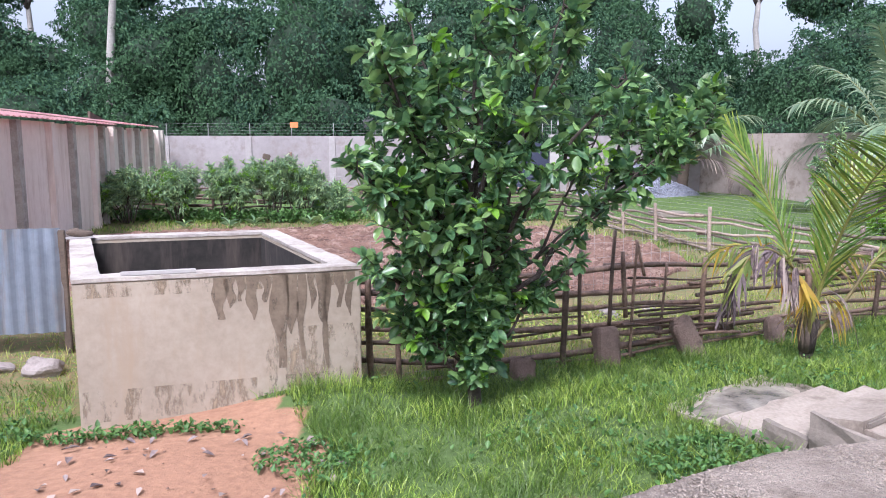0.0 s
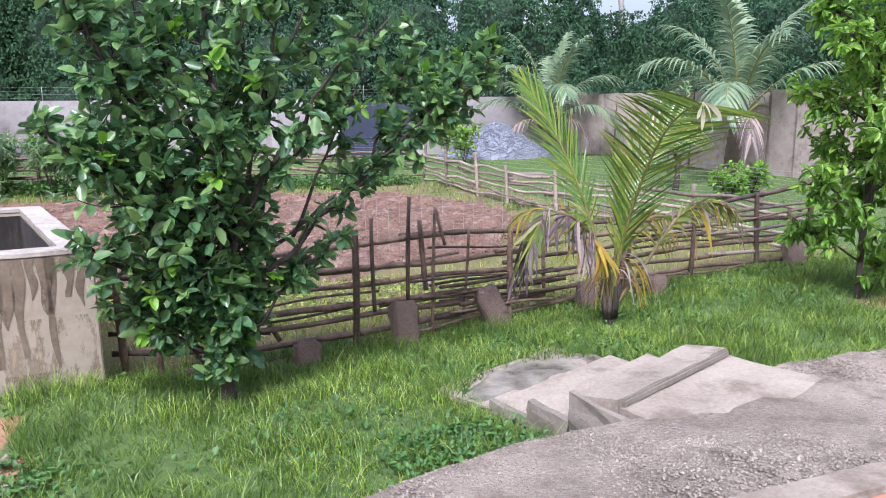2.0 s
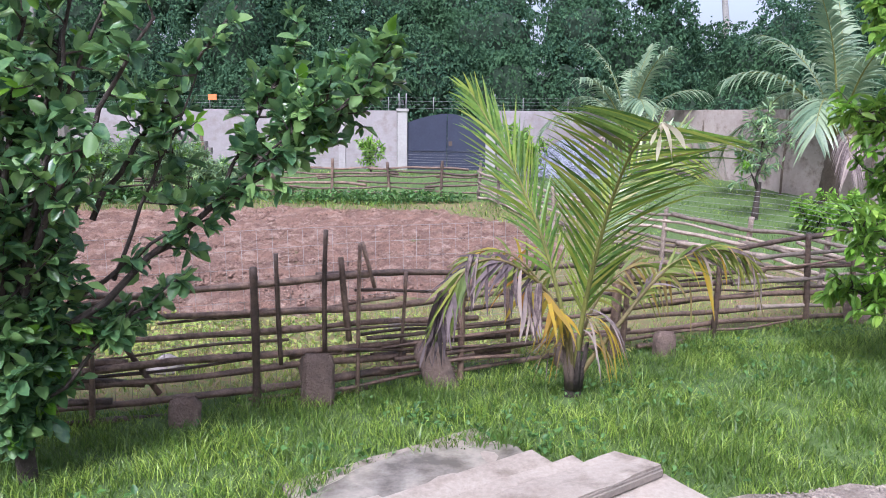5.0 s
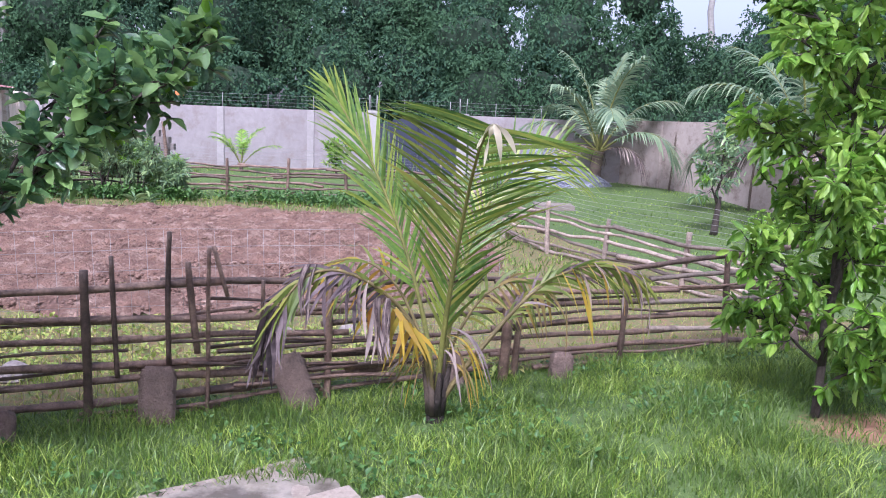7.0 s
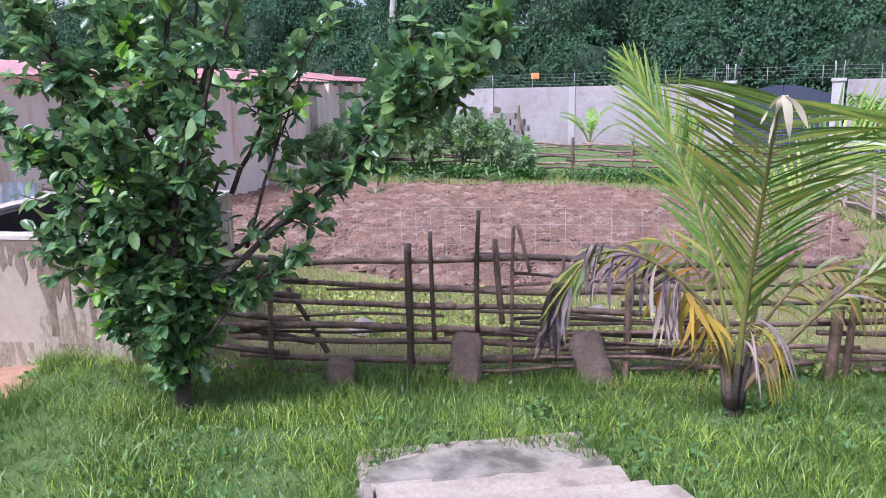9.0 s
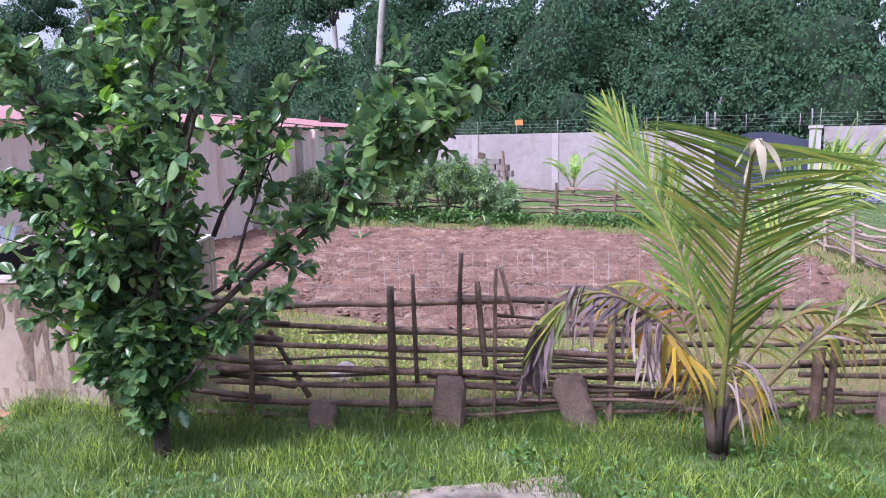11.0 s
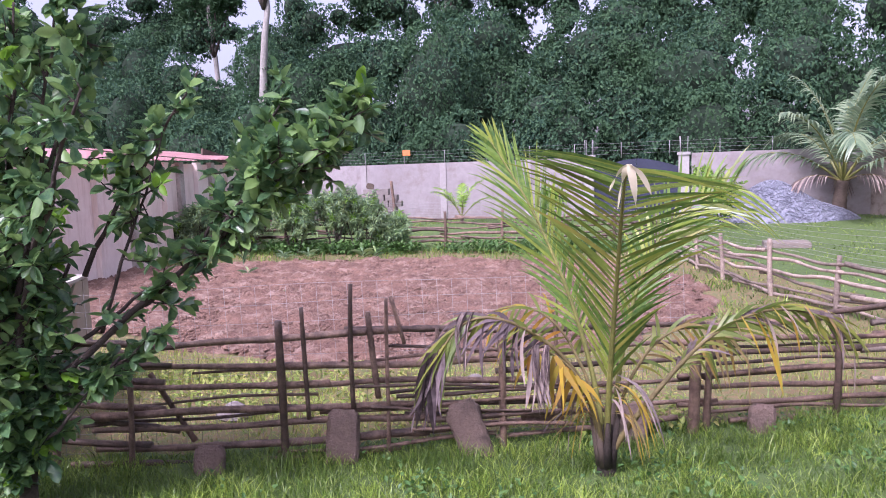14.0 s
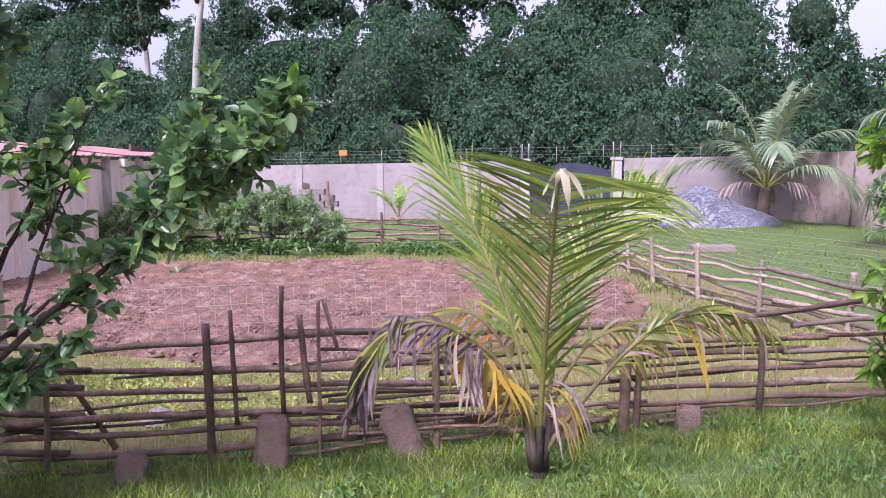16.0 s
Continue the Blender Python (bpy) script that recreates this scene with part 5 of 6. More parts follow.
def citrus_tree():
    th = rooted("citrus_tree", (0.41, 6.84, 0), "bushy citrus tree with glossy dark green leaves", "tree")
    tube("trunk", curve((0, 0, -0.1), (0.02, 0.02, 0.75), 0, 8, 0.015), np.linspace(0.058, 0.045, 8), M_BARK, th, 9)
    tube("trunk", curve((0.03, 0, 0.05), (-0.2, -0.05, 0.75), 0, 8, 0.015), np.linspace(0.035, 0.02, 8), M_BARK, th, 7)
    # limbs: start, end, radius, reach of the twigs, their number, arch
    L = [((0, 0, 0.08), (0.02, -0.05, 0.65), 0.014, 0.2, 34, 0), ((0, 0, 0.5), (0.0, 0.05, 2.95), 0.038, 0.5, 30, 0), ((0, 0, 0.45), (-0.8, 0.1, 2.0), 0.032, 0.42, 30, 0.1), ((0, 0, 0.5), (0.42, -0.15, 2.3), 0.03, 0.42, 26, 0.1),
         ((0, 0, 0.6), (-0.5, -0.3, 2.5), 0.03, 0.45, 30, 0.1), ((0, 0, 0.6), (0.2, 0.4, 2.6), 0.03, 0.42, 24, 0.1), ((0.02, 0, 0.7), (2.0, 0.78, 2.42), 0.026, 0.3, 20, -0.02),
         ((1.0, 0.4, 1.55), (1.75, 0.35, 2.2), 0.013, 0.3, 20, 0), ((1.1, 0.45, 1.7), (1.5, 0.95, 2.65), 0.013, 0.3, 18, 0), ((0.5, 0.2, 1.15), (1.05, 0.2, 2.35), 0.014, 0.28, 14, 0.03), ((0.6, 0.25, 1.2), (1.35, 0.5, 1.75), 0.012, 0.18, 8, 0), ((0, 0, 0.3), (-0.7, -0.1, 0.8), 0.014, 0.24, 16, 0), ((0.1, 0.05, 0.6), (0.95, 0.3, 1.2), 0.014, 0.16, 10, 0),
         ((1.45, 0.58, 1.95), (2.05, 0.78, 2.5), 0.01, 0.32, 26, 0), ((1.4, 0.55, 1.95), (1.98, 0.5, 2.25), 0.01, 0.3, 22, 0), ((1.3, 0.5, 1.85), (1.75, 0.9, 2.4), 0.01, 0.3, 20, 0),
         ((0.02, 0, 1.0), (1.05, -0.4, 2.55), 0.024, 0.3, 14, 0.1), ((0.02, 0, 1.0), (-0.75, 0.45, 1.7), 0.025, 0.4, 26, 0.05),
         ((0, 0, 0.35), (0.22, 0.05, 1.15), 0.022, 0.33, 34, 0.03), ((0, 0, 0.35), (-0.3, -0.1, 1.2), 0.022, 0.36, 36, 0.03), ((0, 0, 0.25), (0.02, -0.12, 0.95), 0.018, 0.28, 40, 0.02),
         ((0, 0, 0.25), (0.08, 0.1, 0.8), 0.016, 0.26, 26, 0), ((0.4, 0.2, 1.5), (1.25, 0.3, 2.7), 0.018, 0.28, 13, 0.03),
         ((0.0, 0.0, 1.6), (0.35, -0.1, 3.1), 0.02, 0.4, 18, 0), ((0.0, 0.0, 1.6), (-0.5, 0.1, 3.0), 0.02, 0.4, 20, 0), ((0.2, 0.05, 0.7), (0.72, 0.25, 1.0), 0.014, 0.16, 12, 0),
         ((0.1, 0, 1.5), (0.75, 0.0, 2.9), 0.018, 0.34, 16, 0.05), ((0.3, 0, 1.9), (0.65, -0.1, 3.2), 0.015, 0.32, 12, 0.03),
         ((0, 0, 0.7), (-0.85, -0.5, 1.9), 0.026, 0.4, 28, 0.1), ((0, 0, 0.9), (-0.75, -0.4, 2.8), 0.026, 0.42, 26, 0.1), ((0, 0, 0.5), (-0.75, -0.3, 1.2), 0.02, 0.32, 22, 0.05), ((0, 0, 0.9), (0.15, -0.5, 1.9), 0.02, 0.34, 18, 0.05)]
    L = [(p, q, r, rc, int(n * (1.4 if q[0] < 0.5 else 1.05)), sag) for p, q, r, rc, n, sag in L]
    leafy_tree(th, L, 0, 0, 12, 0.108, 0.58, M_LEAF, M_SHOOT, 0.1, lo=0.26, oval=True)
    # bare shoots and a prop at the foot
    for a, b, r in (((0, 0, 0.12), (-0.45, 0.1, 0.62), 0.012), ((0.0, -0.02, 0.3), (0.62, 0.2, 1.0), 0.016), ((0.1, 0.05, 0.9), (0.8, 0.3, 1.42), 0.02), ((0, 0, 0.8), (0.35, 0.15, 1.6), 0.022)):
        tube("limb", curve(a, b, 0, 9, 0.03), np.linspace(r, r * 0.5, 9), M_BARK, th, 6)


citrus_tree()


def light_tree():
    th = rooted("broadleaf_tree", (6.72, 8.74, 0), "slender young tree with drooping bright green leaves", "tree")
    tube("trunk", curve((0, 0, -0.1), (0.03, 0.02, 1.9), 0, 10, 0.01), np.linspace(0.034, 0.022, 10), M_BARK, th, 8)
    L = [((0, 0, 0.4), (0.05, 0, 3.4), 0.03, 0.6, 70, 0)]
    for i in range(16):
        a, z = i * 2.4, 0.22 + i * 0.18
        L.append(((0, 0, z), (0.66 * math.cos(a), 0.66 * math.sin(a), z + 0.34), 0.014, 0.42, 22, 0.02))
    leafy_tree(th, L, 0, 0, 13, 0.118, 0.42, M_BUSH, M_SHOOT, 0.22, 0.55, curl=0.4, oval=True)


light_tree()


def papaya():
    th = rooted("cassava_plant", (9.7, 19.6, 0), "lanky cassava plant with a brown stem on the lawn", "plant")
    tube("stem", curve((0, 0, -0.1), (0.05, 0, 0.75), 0, 7, 0.02), np.linspace(0.09, 0.05, 7), M_BARK, th, 8)
    leafy_tree(th, [((0, 0, 0.6), (0.1, 0, 2.2), 0.035, 0.85, 34, 0), ((0, 0, 0.6), (-0.3, 0.1, 1.5), 0.025, 0.6, 18, 0)], 0, 0, 12, 0.2, 0.26, M_CASSAVA, M_SHOOT, 0.1, 0.3)


papaya()


def cassava(x, y, h, w, label):
    th = rooted("cassava_bush", (x, y, 0), label, "shrub", "cassava bushes by the far fence")
    L = []
    for i in range(9):
        a = rng.random() * 6.28
        q = w * rng.uniform(0.2, 1.0)
        L.append(((0.25 * q * math.cos(a), 0.25 * q * math.sin(a), 0), (q * math.cos(a), 0.6 * q * math.sin(a), h * rng.uniform(0.7, 0.95)), 0.018, 0.45, 24, 0))
    leafy_tree(th, L, 0, 0, 20, 0.15, 0.2, M_CASSAVA, M_SHOOT, 0.12, 0.35, lo=0.5)


cassava(-8.1, 20.6, 1.45, 0.9, "blue-green leafy cassava bush along the pole fence")
cassava(-6.9, 20.9, 1.5, 0.9, "blue-green leafy cassava bush along the pole fence")
cassava(-5.6, 21.1, 1.6, 0.8, "yellow-green leafy cassava bush along the pole fence")
cassava(-4.5, 21.3, 1.7, 0.75, "yellow-green leafy cassava bush along the pole fence")

cassava(-8.8, 20.3, 1.1, 0.7, "blue-green leafy cassava bush along the pole fence")
cassava(-3.7, 21.3, 1.5, 0.7, "yellow-green leafy cassava bush along the pole fence")
cassava(-2.9, 21.5, 0.9, 0.55, "low thin cassava bush at the end of the row")


def shrub(x, y, h, w, label):
    th = rooted("shrub", (x, y, float(ground_z(x, y))), label, "shrub", "young shrubs on the far lawn")
    leafy_tree(th, [((0, 0, 0), (w * 0.5 * math.cos(a), w * 0.5 * math.sin(a), h * 0.85), 0.014, 0.35 * w + 0.15, 16, 0) for a in (0.3, 1.7, 3.1, 4.6)], 0, 0, 9, 0.16, 0.45, M_BUSH, M_SHOOT, 0.2, 0.2)


shrub(0.3, 27.2, 1.2, 0.6, "light green young shrub on the far lawn")
shrub(5.3, 25.6, 1.5, 0.8, "light green young shrub beside the gravel heap")
shrub(5.0, 27.6, 1.9, 0.7, "tall light green shrub beside the gate wall")
shrub(11.3, 18.8, 0.7, 0.8, "low grey-green shrub beside the pale fence")
shrub(10.3, 18.0, 0.6, 0.7, "low grey-green shrub beside the pale fence")


# ---- block stack, gravel, slab ----
def block_stack():
    th = rooted("block_stack", (-5.75, 27.4, 0.26), "stack of grey sandcrete blocks by the far wall", "blocks")
    for r in range(6):
        for i in range(3 if r < 5 else 2):
            part("block", box_bm(0.44, 0.22, 0.2, 0.01, pose(-0.46 + i * 0.46 + (0.16 if r % 2 else 0) + rng.uniform(-0.03, 0.03), rng.uniform(-0.03, 0.03), 0.1 + r * 0.205, 0, 0, rng.uniform(-3, 3))), M_BLOCK, th)
    part("broken_block", box_bm(0.26, 0.2, 0.2, 0.03, pose(-0.3, 0, 1.33, 0, 14, 20)), M_TIMBER, th)
    pole("pole", (0.72, -0.35, -0.1), (0.62, -0.3, 1.5), 0.06, M_POLE, th)


block_stack()


def gravel_heap():
    n = 5200
    a, r = rng.uniform(0, 6.283, n), np.sqrt(rng.random(n))
    x, y = 6.9 + 2.3 * r * np.cos(a), 27.7 + 1.3 * r * np.sin(a)
    z = 0.24 + 1.15 * np.maximum(0, 1 - r ** 2) * (0.85 + 0.2 * np.sin(x * 2.1))
    bm = bmesh.new()
    bmesh.ops.create_grid(bm, x_segments=28, y_segments=20, size=1)
    for v in bm.verts:
        q = min(1.0, math.hypot(v.co.x, v.co.y))
        v.co = Vector((6.9 + 2.3 * v.co.x, 27.7 + 1.3 * v.co.y, 0.24 + 1.15 * max(0, 1 - q ** 2) * (0.85 + 0.2 * math.sin((6.9 + 2.3 * v.co.x) * 2.1)) - 0.04))
    tagged(part("spoil_mound", bm, M_GRAVEL), "heap of blue-grey crushed stone by the gate", "gravel")
    pebbles("loose_gravel", x, y, z, 0.02, 0.05, M_GRAVEL, "blue-grey crushed stones over the heap")


gravel_heap()
ob = part("cover_slab", box_bm(1.0, 0.7, 0.14, 0.015), M_RISER)
ob.location = (6.6, 22.6, 0.07)
tagged(ob, "pale concrete cover slab on the lawn", "slab")


# ---- woods beyond the walls ----
def woods():
    cores, at, ah, up, ln = [], [], [], [], []

    def mound(cx, cy, cz, rx, ry, rz, dens, size):
        n = int(dens * rx * rz * 4 * (1.0 if -36 < cx < 32 else 0.5))
        v = unit(rng.normal(0, 1, (n, 3)))
        v[:, 1] = -np.abs(v[:, 1]) + 0.3 * rng.random(n)
        v = unit(v)
        ph = rng.random(6) * 6.28
        big = np.sin(v[:, 0] * 5 + ph[0]) * np.cos(v[:, 2] * 5 + ph[1])
        small = np.sin(v[:, 0] * 11 + ph[2]) * np.sin(v[:, 2] * 10 + ph[3]) + 0.6 * np.sin(v[:, 0] * 21 + ph[4]) * np.cos(v[:, 2] * 19 + ph[5])
        lump = 1 + 0.22 * big + 0.13 * small + np.abs(rng.normal(0, 0.06, n))
        p = np.array([cx, cy, cz]) + v * np.array([rx, ry, rz]) * lump[:, None]
        ok = (p[:, 2] > 0.8) & (0.22 * big + 0.13 * small > -0.24)
        p, vv = p[ok], v[ok]
        at.append(p)
        ah.append(unit(vv * 0.4 + rng.normal(0, 0.6, vv.shape) + np.array([0, 0, -0.6])))
        up.append(unit(vv * 0.8 + rng.normal(0, 0.36, vv.shape) + np.array([0, -0.1, 0.55])))
        ln.append(size * rng.uniform(0.6, 1.4, len(p)))
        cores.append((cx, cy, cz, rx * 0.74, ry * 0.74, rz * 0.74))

    for x in np.arange(-52, 44, 2.0):
        mound(x + rng.uniform(-0.8, 0.8), 33.6 + rng.uniform(-0.8, 1.6), 2.0 + rng.uniform(-0.6, 1.0), rng.uniform(1.2, 2.4), 1.5, rng.uniform(1.4, 2.6), 225, 0.15)
    for x in np.arange(-56, 48, 1.5):
        mound(x + rng.uniform(-1, 1), 36.2 + rng.uniform(-1.5, 2.0), 4.4 + rng.uniform(-1.5, 1.6), rng.uniform(1.0, 2.5), 1.7, rng.uniform(1.3, 3.0), 200, 0.157)
    for x in np.arange(-60, 50, 1.7):
        mound(x + rng.uniform(-1, 1), 38.8 + rng.uniform(-1.2, 1.2), (5.2 if 12.5 < x < 18.5 else 7.0) + rng.uniform(-1.5, 1.3), rng.uniform(1.0, 2.3), 1.5, rng.uniform(1.0, 2.2), 175, 0.168)
    # tall crowns behind, with gaps of sky between them
    for x in np.arange(-62, 60, 3.1):
        if abs(x - 15.5) < 3.2 or abs(x + 8.7) < 1.5:
            continue
        h = 9.4 + 1.4 * math.sin(x * 0.45) + rng.uniform(-1.0, 1.4) + (1.6 if x < -20 else 0.9)
        for k in range(9):
            mound(x + rng.uniform(-2.0, 2.0), 43 + rng.uniform(-1, 2), h + rng.uniform(-2.2, 2.0), rng.uniform(0.6, 1.6), 1.2, rng.uniform(0.5, 1.3), 155, 0.175)
    ln_all = np.concatenate(ln)
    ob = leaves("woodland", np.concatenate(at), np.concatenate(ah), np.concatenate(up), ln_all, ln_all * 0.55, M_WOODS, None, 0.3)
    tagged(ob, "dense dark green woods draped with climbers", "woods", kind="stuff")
    # Added dark ellipsoids fill the foliage; their near-black green stands in for shade.
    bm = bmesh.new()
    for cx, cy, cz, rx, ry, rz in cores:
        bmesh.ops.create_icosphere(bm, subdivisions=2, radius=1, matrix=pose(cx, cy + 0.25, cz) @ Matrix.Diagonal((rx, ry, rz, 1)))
    tagged(part("woodland_shade_core", bm, M_CORE), "dark filler blobs with painted shade inside the woods", "woods", kind="stuff")
    for x, y, h, l in ((-14.9, 34.9, 13.5, 0.9), (16.6, 41, 12.5, -0.6), (-21.5, 42, 12.5, -0.5), (26, 42, 12, 0.5), (-8.2, 43, 12.5, 0.3)):
        th = rooted("woodland_tree", (x, y, 0), "tall pale-barked tree rising above the woods", "tree", "tall trees of the woods")
        tube("trunk", curve((0, 0, -0.2), (l, 0, h), 0, 12, 0.02), np.linspace(0.26, 0.09, 12), M_FARBARK, th, 8)
        LL = [((l * 0.7, 0, h * 0.72), (l + 2.2 * math.cos(a), 1.2 * math.sin(a), h + 0.6 + 0.5 * math.sin(a * 3)), 0.07, 1.1, 30, 0.2) for a in np.arange(0, 6.2, 1.05)]
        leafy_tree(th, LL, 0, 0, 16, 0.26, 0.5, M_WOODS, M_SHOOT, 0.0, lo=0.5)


woods()


# ---- grass and weeds ----
def grass_patch(name, n, x0, x1, y0, y1, hmin, hmax, w, keep, label, mat=None):
    x, y = rng.uniform(x0, x1, n), rng.uniform(y0, y1, n)
    k = keep(x, y)
    x, y = x[k], y[k]
    n = len(x)
    clump = 0.3 + 0.75 * (0.5 + 0.5 * np.sin(x * 4.1 + 1.7 * np.sin(y * 3.3)) * np.cos(y * 4.7 + np.sin(x * 2.9))) ** 1.3
    tuft = np.array([noise.noise((a, b, 7.0)) for a, b in zip(x * 6.5, y * 6.5)]) if hmax < 0.3 else 0
    clump = clump + 0.55 * np.clip(tuft, -0.45, 1) + 0.15
    h = rng.uniform(hmin, hmax, n) * clump
    a, ln = rng.uniform(0, 6.283, n), rng.uniform(0.2, 1.0, n)
    d = np.stack([np.cos(a), np.sin(a)], 1)
    q = np.array([0, 0.55, 1.0])
    p = np.zeros((n, 3, 3))
    p[:, :, 0] = x[:, None] + d[:, :1] * (h * ln)[:, None] * q ** 2
    p[:, :, 1] = y[:, None] + d[:, 1:] * (h * ln)[:, None] * q ** 2
    p[:, :, 2] = ground_z(x, y)[:, None] - 0.02 + h[:, None] * (q - 0.25 * ln[:, None] * q ** 2)
    b = rng.uniform(0, 3.14, n)
    side = np.repeat(np.stack([np.cos(b), np.sin(b), 0 * b], 1)[:, None], 3, 1)
    wd = w * rng.uniform(0.6, 1.3, (n, 1)) * np.array([0.9, 0.85, 0.08])
    return tagged(strips(name, p, wd, side, mat or M_GRASS), label, "grass", kind="stuff")


STEPFOOT = [(2.8, 5.4), (2.3, 6.0), (2.12, 6.35), (2.14, 6.75), (2.45, 7.08), (2.9, 7.26), (3.35, 7.24), (3.7, 6.95), (4.05, 6.45)]


def yard(x, y):
    keep = (turf_at(x, y) + rng.uniform(-0.35, 0.35, len(x))) > 0.55
    keep &= ~inside_poly(x, y, APRON) & ~inside_poly(x, y, STEPFOOT)
    keep &= y < np.interp(x, LINE[:, 0], LINE[:, 1]) + 0.15
    tx, ty = x + 2.62, y - 6.55
    c, s = math.cos(radians(18)), math.sin(radians(18))
    u, v = tx * c + ty * s, -tx * s + ty * c
    return keep & ~((u + 0.15 * v > -0.05) & (u + 0.15 * v < 2.25) & (v > -0.06) & (v < 2.95))


grass_patch("grass", 440000, -5.5, 10.5, 3.5, 12.2, 0.04, 0.2, 0.0034, yard, "lush bright green grass in uneven tufts")


def plot(x, y):
    return (rng.random(len(x)) < 0.55 + 0.4 * np.sin(x * 1.7) * np.cos(y * 2.1)) & (y > np.interp(x, LINE[:, 0], LINE[:, 1]) + 0.1) & ~inside_poly(x, y, SOIL) & (x < 8.3 - 0.42 * (y - 11.3))


grass_patch("weedy_grass", 90000, -9, 8.2, 7.6, 14, 0.05, 0.15, 0.005, plot, "patchy thin yellow-green grass behind the fence", M_LIME)
grass_patch("weedy_grass", 34000, -9.5, 7, 14, 22.0, 0.06, 0.24, 0.009, plot, "rough tall weeds along the far fence")


def lawn(x, y):
    return (x > 8.4 - 0.42 * (y - 11.3)) | (y > 22.8)


grass_patch("lawn_grass", 60000, -9.5, 15, 11.5, 29.3, 0.04, 0.1, 0.009, lawn, "short green lawn beyond the pale pole fence")


def weeds(name, n, cx, cy, rx, ry, size, h, label, mat=M_WEED):
    a, r = rng.uniform(0, 6.283, n), np.sqrt(rng.random(n))
    x, y = cx + rx * r * np.cos(a), cy + ry * r * np.sin(a)
    at = np.stack([x, y, ground_z(x, y) + rng.uniform(0.02, h, n)], 1)
    ln = size * rng.uniform(0.6, 1.3, n)
    tagged(leaves(name, at, unit(rng.normal(0, 1, (n, 3)) + np.array([0, 0, 0.3])), np.tile([0, 0, 1.0], (n, 1)), ln, ln * 0.6, mat), label, "weeds", kind="stuff")


weeds("low_weeds", 900, 1.95, 5.7, 0.5, 0.38, 0.045, 0.13, "low broad-leaved weeds beside the steps")
weeds("low_weeds", 420, -0.75, 5.75, 0.34, 0.3, 0.045, 0.07, "low broad-leaved weeds beside the bare earth")
weeds("low_weeds", 2500, 1.5, 10.0, 3.2, 0.9, 0.06, 0.12, "yellow-green weeds behind the pole fence", M_LIME)
weeds("low_weeds", 1500, 0.8, 21.5, 2.6, 0.4, 0.11, 0.28, "dark weeds along the far fence")
weeds("low_weeds", 500, -2.2, 6.3, 0.9, 0.1, 0.05, 0.08, "low weeds at the foot of the tank")
weeds("low_weeds", 2600, -5.5, 21.2, 3.6, 0.4, 0.12, 0.3, "mixed weeds under the cassava by the far fence")


def sprout(x, y, h):
    th = rooted("sprout", (x, y, float(ground_z(x, y))), "young pale green crop sprout at the bed's edge", "plant", "sprouts along the tilled bed")
    n = 7
    a = np.arange(n) * 2.4 + rng.random()
    out = np.stack([np.cos(a), np.sin(a), np.full(n, 1.1)], 1)
    for i in range(n):
        leaves("leaf", [(0, 0, 0.02 + 0.02 * i)], out[i:i + 1], np.array([[0, 0, 1.0]]), [h * rng.uniform(0.8, 1.2)], [h * 0.2], M_CASSAVA, th, 0.5)


for x, y, h in ((-5.3, 20.0, 0.28), (-4.7, 20.2, 0.3), (-3.3, 20.4, 0.3), (-3.0, 20.5, 0.28), (-6.4, 19.9, 0.25), (-4.8, 17.6, 0.24)):
    sprout(x, y, h)


def clods():
    n = 13000
    x, y = rng.uniform(-9, 5, 24000), rng.uniform(10.8, 20.4, 24000)
    ok = inside_poly(x, y, [(a * 0.95, 15.5 + (b - 15.5) * 0.95) for a, b in SOIL])
    x, y = x[ok][:n], y[ok][:n]
    pebbles("soil_clods", x, y, ground_z(x, y) + 0.06, 0.012, 0.05, M_CLOD, "loose red-brown clods over the tilled bed")
    n = 45
    x, y = rng.uniform(-3.2, -0.2, n), rng.uniform(4.4, 6.5, n)
    pebbles("yard_stones", x, y, ground_z(x, y) + 0.02, 0.006, 0.016, M_CLOD, "small stones and crumbs on the bare earth")


M_CLOD = surface("dark_clod", (0.075, 0.042, 0.032), (0.29, 0.178, 0.13), 3, 20, 0.95, 0.8, 0.02)
clods()


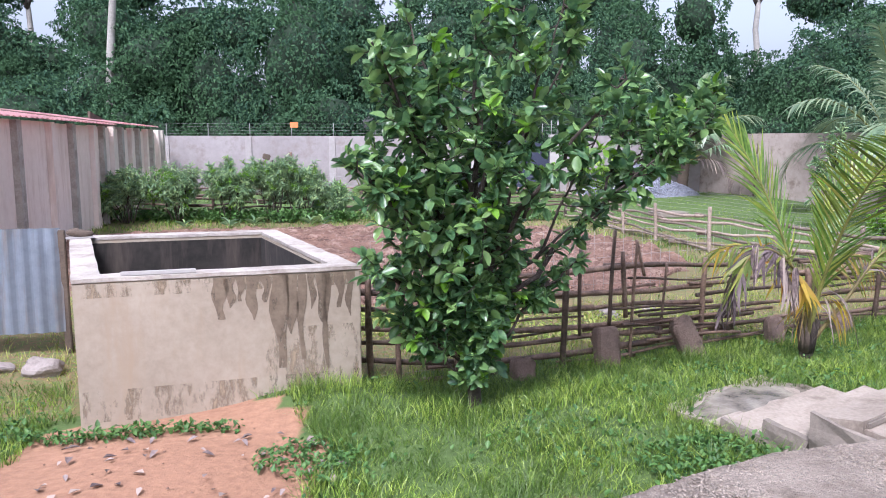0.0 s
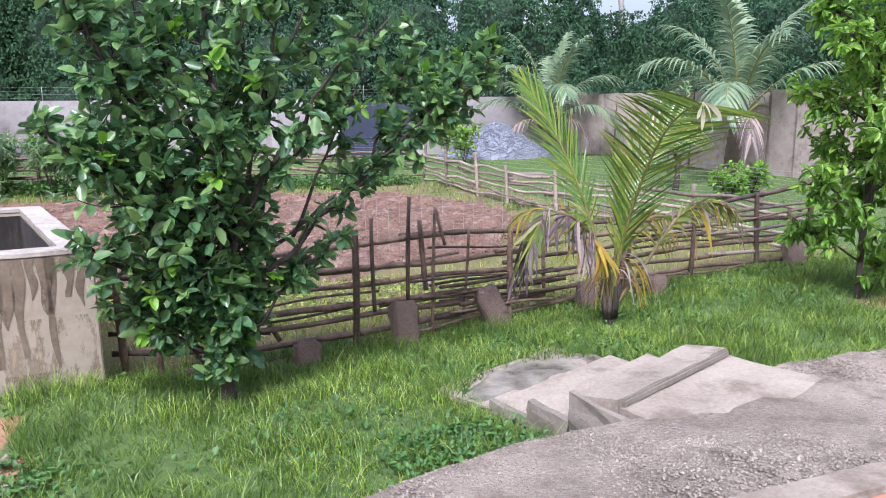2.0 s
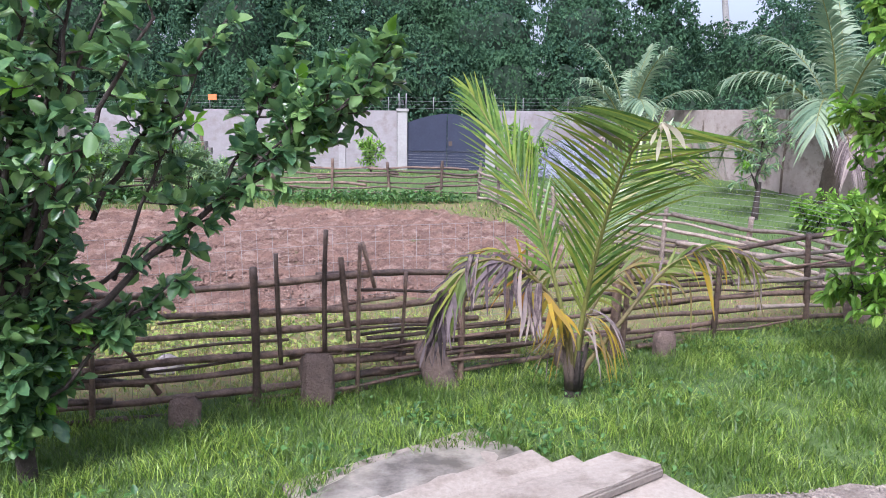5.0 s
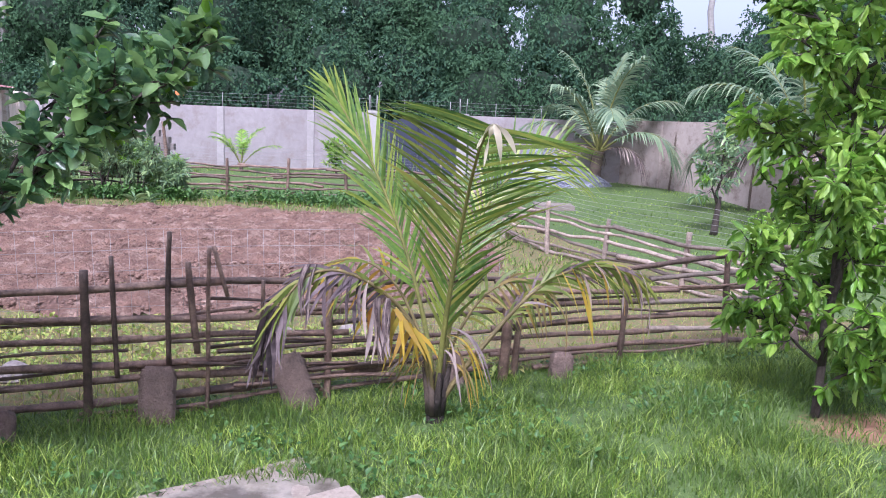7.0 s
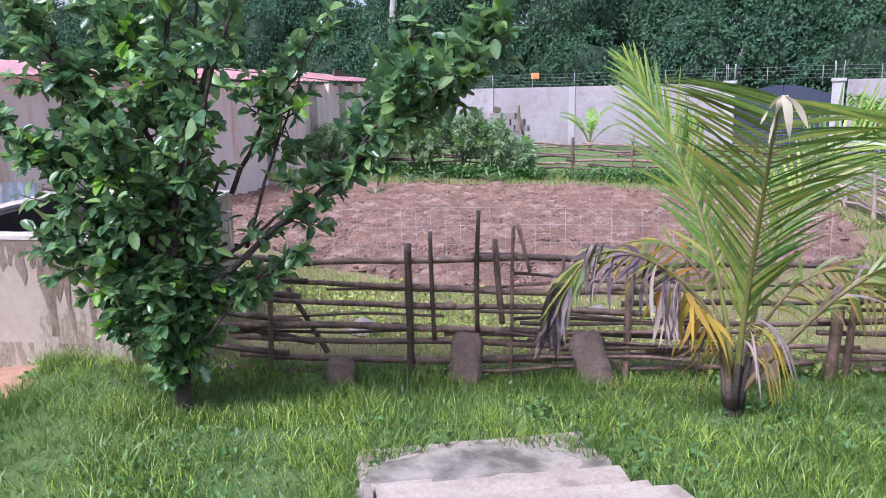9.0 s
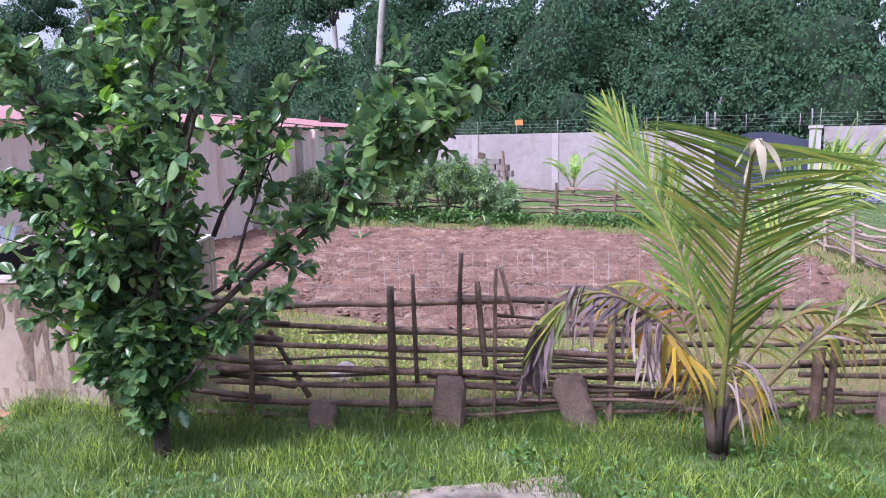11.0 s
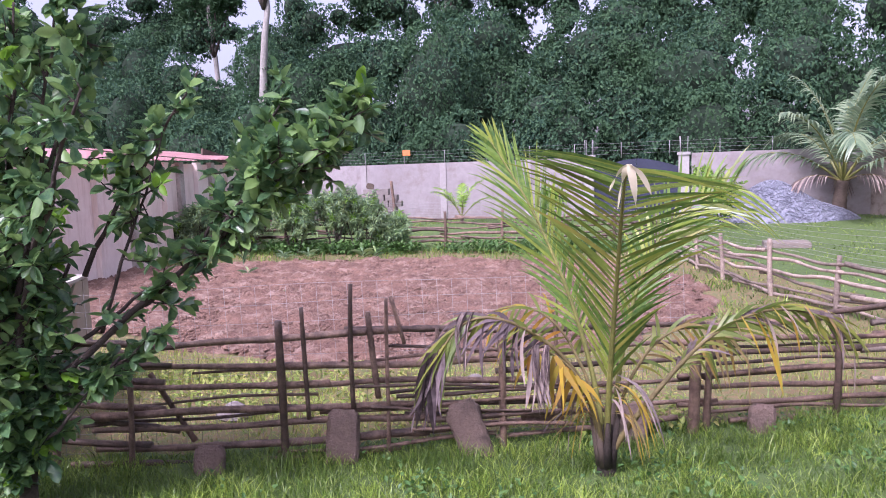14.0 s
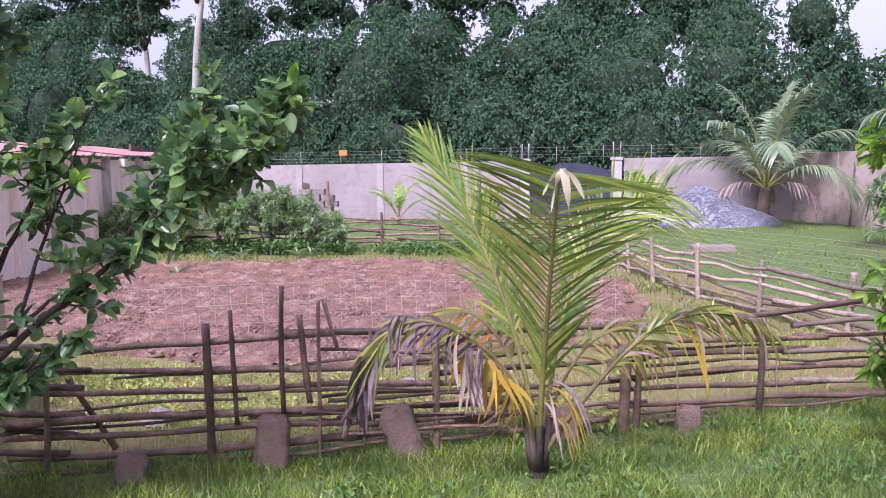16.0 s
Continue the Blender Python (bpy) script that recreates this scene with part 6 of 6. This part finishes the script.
def fallen_leaves():
    n = 70
    x, y = rng.uniform(-2.6, -0.5, n), rng.uniform(4.6, 6.2, n)
    at = np.stack([x, y, ground_z(x, y) + 0.035], 1)
    ln = rng.uniform(0.05, 0.1, n)
    tagged(leaves("fallen_leaves", at, unit(rng.normal(0, 1, (n, 3)) * np.array([1, 1, 0.1])), np.tile([0, 0, 1.0], (n, 1)), ln, ln * 0.5, M_DEAD), "dry brown leaves fallen on the bare earth", "leaves", kind="stuff")


fallen_leaves()


def rubble(x, y, s, label):
    bm = bmesh.new()
    bmesh.ops.create_icosphere(bm, subdivisions=3, radius=1)
    ph = rng.random() * 40
    for v in bm.verts:
        v.co = Vector((v.co.x * s, v.co.y * s * 0.7, v.co.z * s * 0.6)) * (1 + 0.35 * noise.noise(v.co * 1.4 + Vector((ph, 0, 0))))
    ob = part("rubble_stone", bm, M_BLOCK)
    ob.location = (x, y, float(ground_z(x, y)) + s * 0.25)
    tagged(ob, label, "stone", "rubble stones in the yard")


rubble(-3.75, 8.1, 0.2, "broken grey concrete lump beside the zinc screen")
rubble(-4.2, 8.2, 0.12, "small grey rubble stone beside the zinc screen")
rubble(0.35, 9.2, 0.16, "pinkish rubble stone behind the pole fence")
rubble(2.3, 10.6, 0.14, "dark rubble stone behind the pole fence")
rubble(2.9, 10.9, 0.12, "dark rubble stone behind the pole fence")
rubble(0.9, 5.0, 0.06, "small grey stone in the grass")


def clover():
    """Broad low leaves scattered through the grass in drifts."""
    n = 26000
    x, y = rng.uniform(-4.5, 9.5, n), rng.uniform(4.6, 11, n)
    k = yard(x, y) & ((np.sin(x * 2.3 + 1.2 * np.sin(y * 1.7)) * np.cos(y * 2.9 + x) + rng.normal(0, 0.25, n)) > 0.35)
    x, y = x[k], y[k]
    at = np.stack([x, y, ground_z(x, y) + rng.uniform(0.02, 0.09, len(x))], 1)
    ln = rng.uniform(0.025, 0.06, len(x))
    tagged(leaves("clover", at, unit(rng.normal(0, 1, (len(x), 3)) + np.array([0, 0, 0.3])), np.tile([0, 0, 1.0], (len(x), 1)), ln, ln * 0.7, M_WEED), "dark low clover growing in drifts through the grass", "weeds", kind="stuff")


clover()
